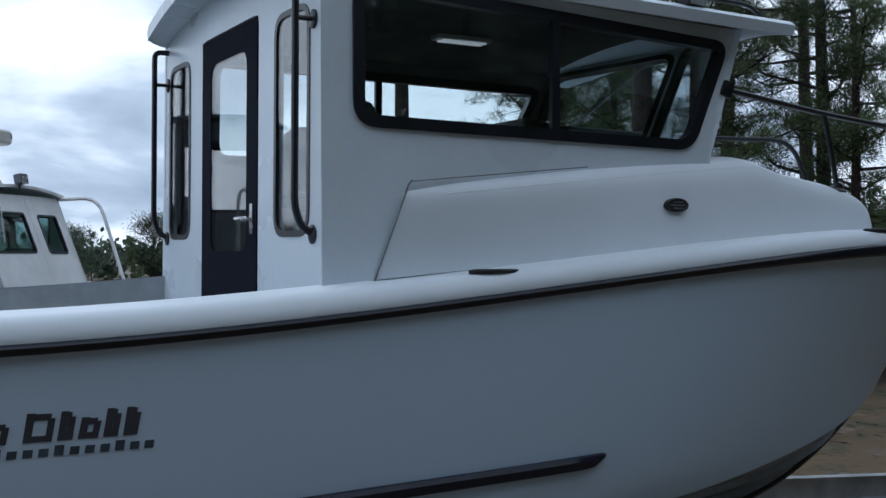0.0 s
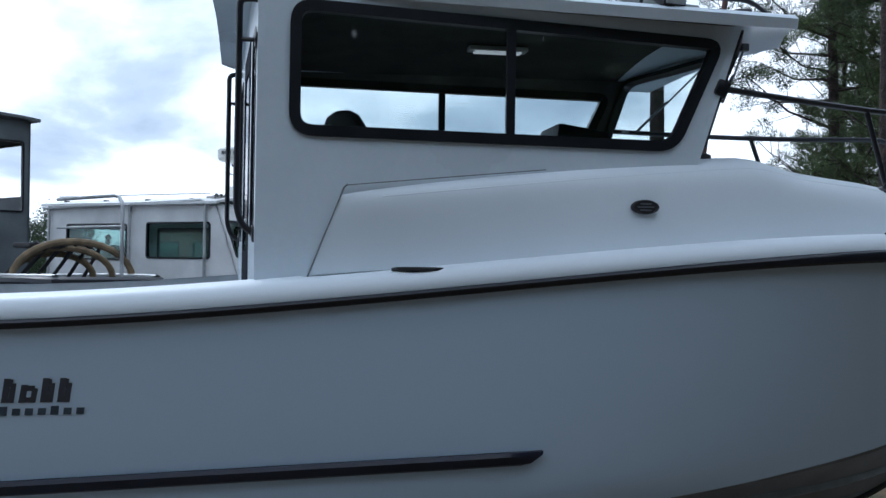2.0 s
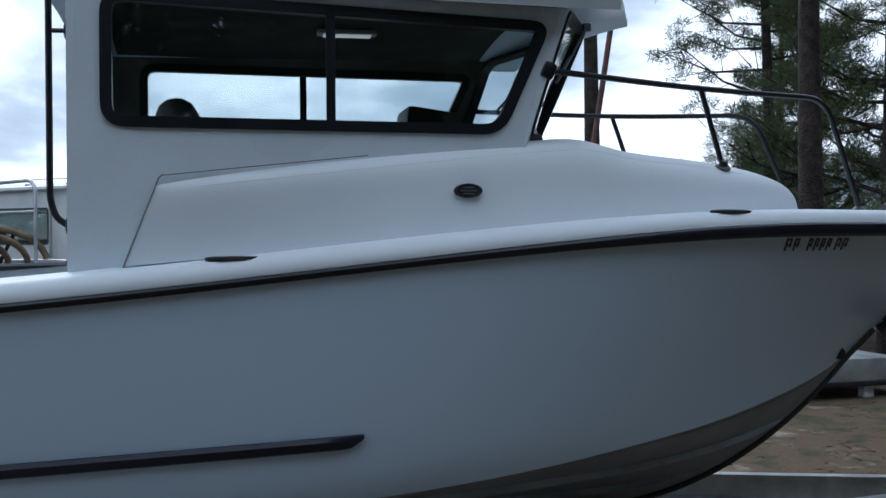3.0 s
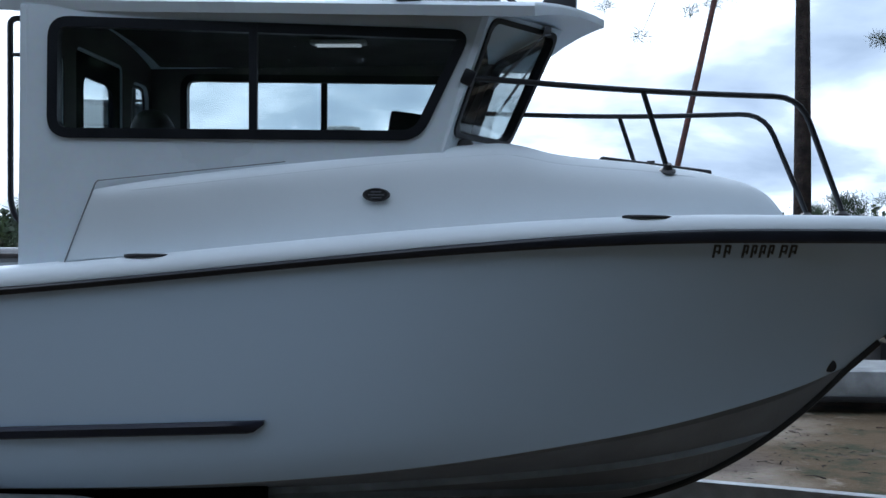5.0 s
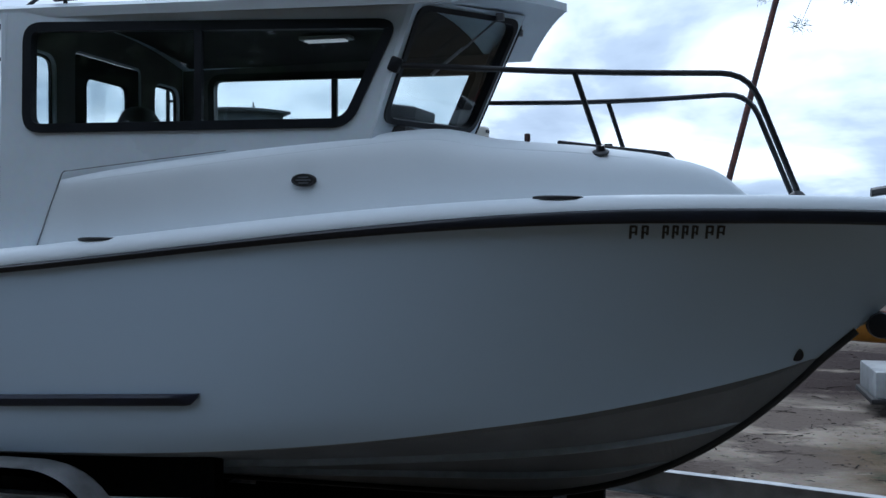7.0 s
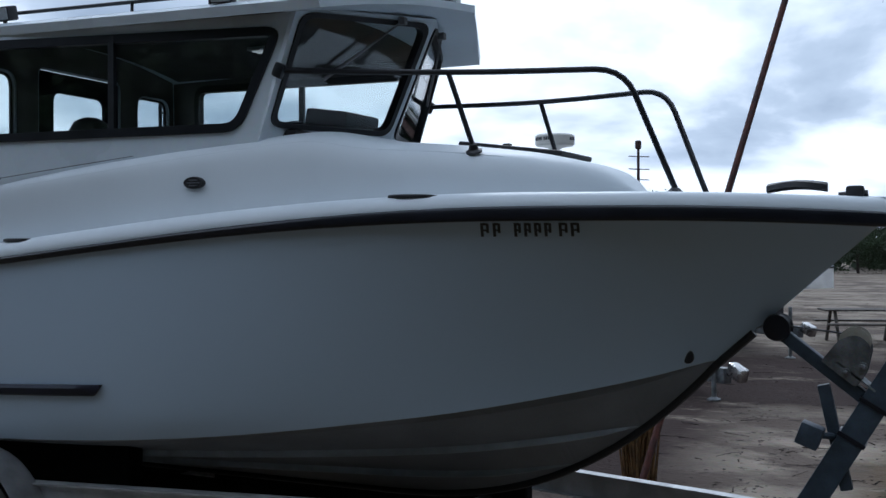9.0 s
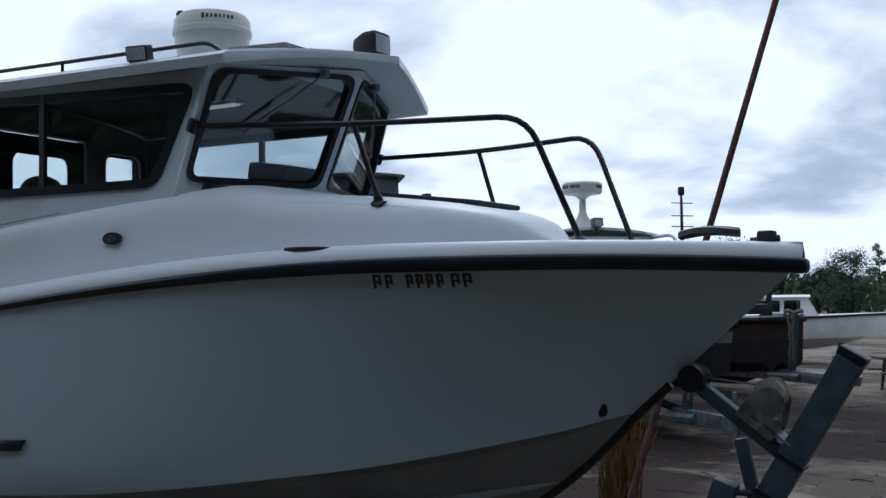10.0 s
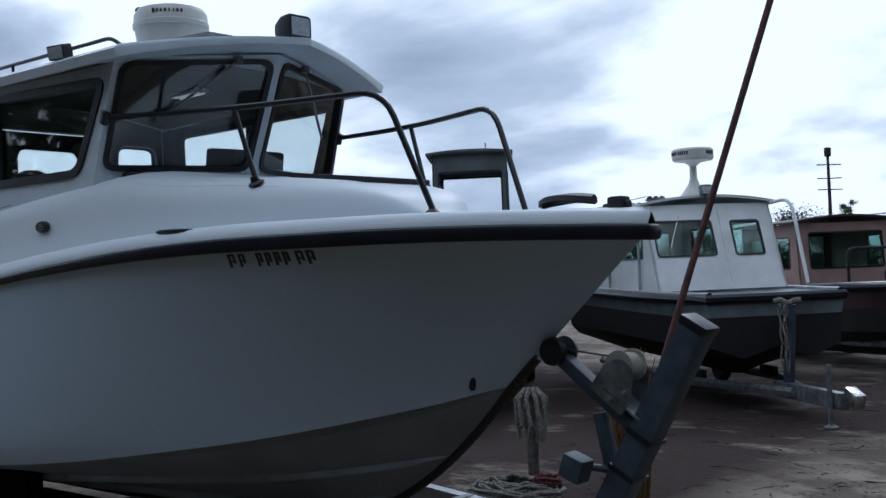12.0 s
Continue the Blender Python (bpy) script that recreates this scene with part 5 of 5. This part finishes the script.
lathe(bm, [(0.30, 3.30), (0.24, 3.42), (0.10, 3.62), (0.065, 3.72), (0.06, 3.94), (0.14, 4.00), (0.33, 4.03), (0.36, 4.07), (0.36, 4.21), (0.33, 4.24), (0.1, 4.25)], Matrix.Translation((DX, DY, 0)), 24)
scanner = part("radar_scanner", bm, RADOME, white, "ivory radar scanner on a pedestal")
for start in (20, -100, -62):
    for k in range(5):
        bm = bmesh.new()
        an = radians(start + 6.5 * k)
        box(bm, (DX + 0.361 * math.cos(an), DY + 0.361 * math.sin(an), 4.15), (0.006, 0.028, 0.06), Matrix.Rotation(an, 3, "Z"))
        part("lettering_bar", bm, LETTER, scanner)
bm = bmesh.new()
box(bm, (-0.10, -0.05, 3.48), (0.13, 0.19, 0.15), Matrix.Rotation(radians(-12), 3, "Y"), bevel=0.015)
tube(bm, [(-0.12, -0.05, 3.32), (-0.12, -0.05, 3.46)], 0.02, 8)
lamp = part("flood_light", bm, MIDGREY, white, "grey square floodlight")
bm = bmesh.new()
box(bm, (-0.03, -0.05, 3.467), (0.006, 0.16, 0.12), Matrix.Rotation(radians(-12), 3, "Y"))
part("lens", bm, CHROME, lamp, "pale flat lens")
for k in range(3):
    bm = bmesh.new()
    lathe(bm, [(0.02, -0.16), (0.025, 0.0), (0.06, 0.05)], Matrix.Translation((-0.42, -0.72 - 0.11 * k, 3.36)) @ Matrix.Rotation(radians(90), 4, "Y"), 12)
    part("horn", bm, CHROME, white, "small trumpet horn")
bm = bmesh.new()
tube(bm, bend([(-0.25, 1.12, 3.22), (0.48, 1.18, 3.26), (0.98, 1.16, 1.86)], 0.3), 0.03, 8)
part("grab_arch", bm, WHITEPAINT, white, "white pipe arch")
for sd in (-1, 1):
    bm = bmesh.new()
    tube(bm, [(-4.25, sd * 1.17, 3.20), (-0.5, sd * 1.17, 3.30), (-0.3, sd * 1.17, 3.22)], 0.025, 8)
    part("hand_rail", bm, ALU, white)
    for px in (-4.1, -2.1, -0.4):
        bm = bmesh.new()
        tube(bm, [(px, sd * 1.17, 1.8), (px, sd * 1.17, 3.25)], 0.026, 8)
        part("stanchion", bm, ALU, white)
bm = bmesh.new()
tube(bm, [(-0.10, -0.55, 3.04), (0.15, -0.80, 2.50)], 0.009, 5)
part("wiper", bm, CHROME, white)
bm = bmesh.new()
tube(bm, [(-0.20, 0.17, 3.2), (0.33, 0.17, 1.92)], 0.02, 6)
part("corner_bead", bm, WHITEPAINT, white)
for k in range(4):
    bm = bmesh.new()
    box(bm, (-3.9 + 1.0 * k, -0.95, 3.30), (0.07, 0.07, 0.09), bevel=0.01)
    part("roof_cleat", bm, INDARK, white)
bm = bmesh.new()
tube(bm, [(-4.1, -0.95, 3.42), (-0.5, -0.95, 3.42)], 0.009, 6)
part("roof_wire", bm, ALU, white)
support_trailer(WX, WY, WYAW, 4.2, "rusty galvanised trailer under the white work boat", 0.36, 2.3)

# pink deckhouse boat with a lattice mast
PX, PY = 2.39, 18.26
pink = thing("pink_workboat", "faded pink deckhouse boat with dark maroon hull and a mast", "boat", placed(PX, PY, WYAW), "boats in the row")
work_hull(pink, -5.0, 2.6, 1.3, 0.42, 1.68, MAROON, DARKHULL, 0.45)
house_box(pink, -2.6, 0.2, -1.38, 0.80, 1.58, 2.99, [("front", -1.12, 0.56, 2.02, 2.80), ("right", -0.9, -0.2, 2.02, 2.72), ("right", -2.2, -1.3, 2.02, 2.72), ("left", -0.9, -0.2, 2.02, 2.72), ("back", -1.2, 0.65, 2.02, 2.80)], PINK, roof_mat=MAROON, over=0.14)
bm = bmesh.new()
tube(bm, [(-0.9, -0.05, 3.0), (-0.9, -0.05, 4.5)], 0.045, 8, 0.03)
for z in (3.75, 4.0, 4.3):
    tube(bm, [(-0.9, -0.32, z), (-0.9, 0.26, z)], 0.013, 6)
lathe(bm, [(0.06, 4.48), (0.075, 4.52), (0.075, 4.66), (0.05, 4.68)], Matrix.Translation((-0.9, -0.05, 0)), 12)
part("mast", bm, MAROON, pink, "dark red mast with lamp on top")
bm = bmesh.new()
tube(bm, bend([(0.75, -0.6, 1.62), (0.75, -0.6, 2.42), (0.75, 0.5, 2.42), (0.75, 0.5, 1.62)], 0.15), 0.035, 8)
part("bow_hoop", bm, BLACKPIPE, pink, "black pipe hoop on the foredeck")
bm = bmesh.new()
box(bm, (1.75, 0.35, 2.0), (0.09, 0.09, 0.75), bevel=0.01)
box(bm, (1.6, 0.1, 1.8), (0.4, 0.6, 0.3), bevel=0.02)
part("bow_bitt", bm, INDARK, pink, "black bow post and locker")
bm = bmesh.new()
tube(bm, bend([(-2.4, 0.8, 2.98), (-2.4, 0.8, 3.16), (0, 0.8, 3.16), (0, 0.8, 2.98)], 0.1), 0.015, 6)
part("roof_rail", bm, ALU, pink)
support_trailer(PX, PY, WYAW, 4.2, "rusty galvanised trailer under the pink boat", 0.52, 2.65)

# grey boat with an open wheelhouse, tan hoops and rails
GX, GY = -1.87, 10.71
grey = thing("grey_workboat", "grey open-wheelhouse work boat with metal rails and tan hoops", "boat", placed(GX, GY, YAW), "boats in the row")
work_hull(grey, -4.5, 3.6, 1.3, 0.6, 2.05, MIDGREY, DARKHULL, 0.6)
house_box(grey, -1.32, 0.08, -0.70, 0.70, 2.0, 4.45, [("front", -0.60, 0.60, 3.02, 4.14), ("right", -1.20, -0.10, 3.25, 4.12), ("left", -1.20, -0.10, 3.25, 4.12), ("back", -0.60, 0.60, 2.3, 4.14)], MIDGREY, rake=0.03, over=0.11, crown=0.05, glazed=False)
bm = bmesh.new()
tube(bm, [(-0.6, 0.3, 4.48), (-0.6, 0.3, 4.72)], 0.015, 6)
tube(bm, [(-0.75, 0.3, 4.63), (-0.45, 0.3, 4.63)], 0.01, 6)
part("aerial", bm, ALU, grey)
for sd in (-1, 1):
    bm = bmesh.new()
    tube(bm, bend([(0.2, sd * 1.1, 3.25), (2.3, sd * 0.98, 3.25), (2.3, sd * 0.98, 2.05)], 0.25), 0.028, 8)
    tube(bm, [(0.2, sd * 1.1, 2.8), (2.3, sd * 0.98, 2.8)], 0.018, 8)
    part("side_rail", bm, ALU, grey, "bare metal pipe rail")
TAN = material("tan_canvas_tube", (0.30, 0.22, 0.13), 0.8, vary=0.2)
for k in range(3):
    bm = bmesh.new()
    r0 = 0.55 + 0.14 * k
    tube(bm, [(1.5 + 0.3 * k + 0.4 * math.cos(a) * 0.4, 0.35 + r0 * math.cos(a), 2.05 + 0.62 * r0 * math.sin(a)) for a in [math.pi * i / 14 for i in range(15)]], 0.05, 8)
    part("canopy_hoop", bm, TAN, grey, "tan bent canopy hoop")
bm = bmesh.new()
for k in range(6):
    tube(bm, [(1.3, -0.3 + 0.25 * k, 2.05), (1.9, -0.1 + 0.2 * k, 2.55)], 0.03, 6)
box(bm, (1.6, 0.3, 2.5), (0.5, 1.0, 0.08), bevel=0.03)
part("folded_gear", bm, INDARK, grey, "dark folded deck gear")
bm = bmesh.new()
box(bm, (0.45, -0.7, 2.5), (0.12, 0.12, 1.0), bevel=0.01)
part("locker_post", bm, WHITEPAINT, grey)
support_trailer(GX, GY, YAW, 3.8, "galvanised trailer under the grey boat", 0.52, 3.65)


# far cruisers across the yard
def cruiser(x, y, yaw, length, mat, label, cab=True):
    ob = thing("far_cruiser", label, "boat", placed(x, y, yaw) @ Matrix.Scale(0.76, 4), "boats across the yard")
    bm = bmesh.new()
    rows = []
    for i in range(15):
        t = i / 14
        w = 1.25 * (1 - max(0, t - 0.35) ** 2.2 / 0.65 ** 2.2 * 0.96)
        s = 0.25 * t
        rows.append([bm.verts.new((length * t, q * w, z)) for q, z in ((-1, 1.75 + s), (-0.92, 1.25 + s * 0.7), (-0.75, 0.85 + s), (0, 0.55 + 1.0 * max(0, t - 0.5) ** 2 * 4), (0.75, 0.85 + s), (0.92, 1.25 + s * 0.7), (1, 1.75 + s))])
    grid_faces(bm, rows, True)
    bm.faces.new(rows[0])
    bm.faces.new(rows[-1])
    part("hull", bm, mat, ob)
    if cab:
        house_box(ob, length * 0.25, length * 0.62, -0.85, 0.85, 1.75, 2.6, [("front", -0.7, 0.7, 2.05, 2.5), ("right", length * 0.3, length * 0.42, 2.05, 2.5), ("right", length * 0.44, length * 0.52, 2.05, 2.5), ("left", length * 0.3, length * 0.5, 2.05, 2.5)], mat, rake=0.45, crown=0.08)
    bm = bmesh.new()
    tube(bm, [(length * t, -1.27 * (1 - max(0, t - 0.35) ** 2.2 / 0.65 ** 2.2 * 0.96), 1.7 + 0.25 * t) for t in [i / 14 for i in range(15)]], 0.05, 6)
    part("rub_rail", bm, RUBBER, ob)
    for px in (0.15, 0.5, 0.72):
        for sd in (-1, 1):
            bm = bmesh.new()
            box(bm, (length * px, sd * 0.55, 0.4), (0.3, 0.3, 0.84))
            part("stand", bm, INDARK, ob)
    return ob


cruiser(-0.6, 27.5, 12, 7.6, WHITEPAINT, "pale cabin cruiser propped on stands across the sand")
cruiser(8.5, 33.0, -8, 7.0, WHITEPAINT, "white cuddy boat on stands near the far trees")
cruiser(-8, 31.0, 20, 7.0, BLUEGREY, "blue-grey open boat on stands across the yard", False)
cruiser(16.5, 31.0, 172, 6.5, WHITEPAINT, "white open boat on stands near the pines", False)

# ---------------------------------------------------------------- clutter on the ground
pole = bmesh.new()
tube(pole, [(5.98 + 0.243 * (z + 0.85), 3.04 + 0.263 * (z + 0.85), z) for z in (-0.9, 0.5, 2, 3.5, 5, 6.5, 8, 9.5)], 0.033, 10, 0.028)
solo("leaning_pole", pole, RUST, "long leaning rust-red steel pole standing on the sand", "pole")
bm = bmesh.new()
rnd = random.Random(9)
STRAWM = material("dry_brown_reed", (0.30, 0.16, 0.06), 0.9, vary=0.3, scale=12)
for k in range(110):
    a, r = rnd.random() * 6.28, rnd.uniform(0, 0.16)
    bx, by = 5.86 + r * math.cos(a), 3.5 + r * math.sin(a)
    hgt = rnd.uniform(0.6, 1.5)
    tube(bm, [(bx, by, GROUND - 0.02), (bx + 0.06 * math.cos(a), by + 0.06 * math.sin(a), GROUND + hgt * 0.6), (bx + rnd.uniform(-0.1, 0.22), by + rnd.uniform(-0.1, 0.2), GROUND + hgt)], 0.012, 4, 0.004)
tagged(solo("dry_reeds", bm, STRAWM, "clump of dry brown reeds round the foot of the pole", "reeds"), kind="stuff")
ROPE = bpy.data.materials["pale_dirty_rope"]
bm = bmesh.new()
rx, ry = 4.55, 3.55
pts = []
for i in range(260):
    a = i * 0.47
    r = 0.13 + 0.16 * (0.5 + 0.5 * math.sin(i * 0.091)) + 0.10 * rnd.random()
    pts.append((rx + r * 1.5 * math.cos(a), ry + r * math.sin(a), GROUND + 0.03 + 0.2 * abs(math.sin(i * 0.037)) * (1 - r / 0.5) + 0.05 * rnd.random()))
tube(bm, pts, 0.017, 6)
solo("tangled_rope", bm, ROPE, "tangled heap of pale rope on the sand", "rope")
bm = bmesh.new()
pts = [(rx + 0.25 + 0.14 * math.cos(i * 0.6) + 0.05 * rnd.random(), ry + 0.1 + 0.14 * math.sin(i * 0.6), GROUND + 0.12 + 0.12 * rnd.random()) for i in range(90)]
tube(bm, pts, 0.015, 6)
solo("red_rope", bm, material("faded_red_rope", (0.24, 0.05, 0.05), 0.9, vary=0.3), "faded red rope lying on the rope heap", "rope")
wp = thing("mooring_post", "short weathered post with pale ropes hung over it", "post", pose(4.15, 4.35, GROUND))
bm = bmesh.new()
box(bm, (0, 0, 0.46), (0.09, 0.09, 0.96), bevel=0.01)
box(bm, (0, 0, 0.03), (0.2, 0.2, 0.06), bevel=0.01)
part("stake", bm, material("weathered_wood", (0.19, 0.17, 0.15), 0.9, vary=0.3, scale=15), wp)
bm = bmesh.new()
for k in range(10):
    a = 0.63 * k
    tube(bm, [(0.06 * math.cos(a), 0.06 * math.sin(a), 0.98), (0.16 * math.cos(a), 0.16 * math.sin(a), 0.88), (0.19 * math.cos(a + 0.3), 0.17 * math.sin(a), 0.62), (0.13 * math.cos(a), 0.13 * math.sin(a), 0.42 + 0.25 * rnd.random())], 0.024, 6)
part("hung_rope", bm, ROPE, wp, "pale rope hung in loops")

# white float, red pipe, yellow canoe
fl = thing("dock_float", "dull grey-white low dock float on short legs", "float", pose(10.55, 8.1, GROUND, 0, 0, 3))
bm = bmesh.new()
box(bm, (0, 0, 0.42), (4.4, 1.3, 0.34), bevel=0.03)
part("deck_box", bm, material("dull_grey_white_paint", (0.42, 0.44, 0.45), 0.6, vary=0.2, scale=3), fl)
bm = bmesh.new()
box(bm, (0, 0, 0.22), (4.5, 1.4, 0.07), bevel=0.02)
part("skirt", bm, DARKHULL, fl)
for px in (-1.7, 0, 1.7):
    for py in (-0.5, 0.5):
        bm = bmesh.new()
        box(bm, (px, py, 0.1), (0.16, 0.16, 0.24), bevel=0.01)
        part("leg", bm, WHITEPAINT, fl)
bm = bmesh.new()
m = Matrix.Translation((11.8, 5.4, GROUND + 0.2)) @ Matrix.Rotation(radians(-40), 4, "Z") @ Matrix.Rotation(radians(90), 4, "X")
rows = [[bm.verts.new(m @ Vector((r * math.cos(6.28318 * j / 28), r * math.sin(6.28318 * j / 28), z))) for j in range(28)] for r, z in ((0.175, -1.1), (0.205, -1.1), (0.205, 1.1), (0.175, 1.1))]
grid_faces(bm, rows + [rows[0]], True)
solo("steel_pipe", bm, material("red_oxide_pipe", (0.17, 0.035, 0.03), 0.7, vary=0.25, scale=6), "short red-painted steel pipe lying on the sand", "pipe")
bm = bmesh.new()
rows = []
for i in range(13):
    t = i / 12
    w = 0.42 * math.sin(math.pi * (0.03 + 0.94 * t)) ** 0.6
    rows.append([bm.verts.new((9.95 + 4.2 * (t - 0.5) * 0.96, 11.4 + 4.2 * (t - 0.5) * 0.25 + q * w, GROUND + 0.55 + z + 0.12 * (2 * t - 1) ** 2)) for q, z in ((-1, 0.42), (-0.95, 0.2), (-0.5, 0.03), (0, 0), (0.5, 0.03), (0.95, 0.2), (1, 0.42))])
grid_faces(bm, rows, True)
bm.faces.new(rows[0])
bm.faces.new(rows[-1])
cano = thing("canoe", "yellow-orange canoe with red rim on a rack", "canoe")
part("shell", bm, material("orange_yellow_gelcoat", (0.62, 0.27, 0.04), 0.4, vary=0.15, scale=3), cano)
bm = bmesh.new()
for sd in (-1, 1):
    tube(bm, [(9.95 + 4.2 * (t - 0.5) * 0.96, 11.4 + 4.2 * (t - 0.5) * 0.25 + sd * 0.43 * math.sin(math.pi * (0.03 + 0.94 * t)) ** 0.6, GROUND + 0.99 + 0.12 * (2 * t - 1) ** 2) for t in [i / 12 for i in range(13)]], 0.04, 6)
part("rim", bm, material("bright_red_rim", (0.4, 0.04, 0.03), 0.5), cano, "red gunwale rim")
for px in (9.2, 11.2):
    bm = bmesh.new()
    box(bm, (px, 11.4 + (px - 9.95) * 0.25, GROUND + 0.28), (0.1, 0.9, 0.58), bevel=0.01)
    part("rack_leg", bm, DARKHULL, cano)
# picnic table
pt = thing("picnic_table", "weathered grey wooden picnic table on the sand", "table", pose(6.6, 19.5, GROUND, 0, 0, 20))
WOODG = bpy.data.materials["weathered_wood"]
for k in range(5):
    bm = bmesh.new()
    box(bm, (0, -0.3 + 0.15 * k, 0.74), (1.8, 0.135, 0.04), bevel=0.006)
    part("top_plank", bm, WOODG, pt)
for sd in (-1, 1):
    bm = bmesh.new()
    box(bm, (0, sd * 0.68, 0.45), (1.8, 0.25, 0.04), bevel=0.006)
    part("bench_plank", bm, WOODG, pt)
    for px in (-0.65, 0.65):
        bm = bmesh.new()
        box(bm, (px, sd * 0.38, 0.36), (0.05, 0.1, 0.84), Matrix.Rotation(radians(28 * sd), 3, "X"), bevel=0.006)
        part("leg", bm, WOODG, pt)
# twigs and litter
bm = bmesh.new()
for k in range(240):
    a, x, y = rnd.random() * 6.28, rnd.uniform(3, 13), rnd.uniform(2.2, 16)
    l = rnd.uniform(0.03, 0.22)
    q = a + rnd.uniform(-0.7, 0.7)
    tube(bm, [(x, y, ground_z(x, y) + 0.006), (x + l * math.cos(a), y + l * math.sin(a), ground_z(x, y) + 0.02), (x + l * math.cos(a) + l * math.cos(q), y + l * math.sin(a) + l * math.sin(q), ground_z(x, y) + 0.012)], rnd.uniform(0.003, 0.009), 5, 0.002)
tagged(solo("fallen_twigs", bm, BARK, "scattered dark twigs and cones on the sand", "twigs"), kind="stuff")
vs, fs = [], []
for _ in range(3600):
    x, y = rnd.uniform(1.5, 13), 2.0 + 15 * rnd.random() ** 1.4
    if noise.noise((x * 0.8, y * 0.9, 7)) < rnd.uniform(-0.15, 0.35):
        continue
    a, l, w = rnd.random() * 6.28, rnd.uniform(0.015, 0.06), rnd.uniform(0.006, 0.02)
    u, v, z = Vector((math.cos(a), math.sin(a), 0)) * l, Vector((-math.sin(a), math.cos(a), 0)) * w, ground_z(x, y) + 0.004
    c, k = Vector((x, y, z)), len(vs)
    vs += [c - u - v * 0.6, c + u * 0.8 - v, c + u + v * 0.7, c - u * 0.7 + v, c + Vector((0, 0, rnd.uniform(0.003, 0.009)))]
    fs += [(k, k + 1, k + 4), (k + 1, k + 2, k + 4), (k + 2, k + 3, k + 4), (k + 3, k, k + 4)]
me = bpy.data.meshes.new("bark_litter")
me.from_pydata(vs, [], fs)
me.materials.append(BARK)
tagged(new("bark_litter", me), "dark crumbs of bark and dead leaves strewn on the sand", "litter", kind="stuff")
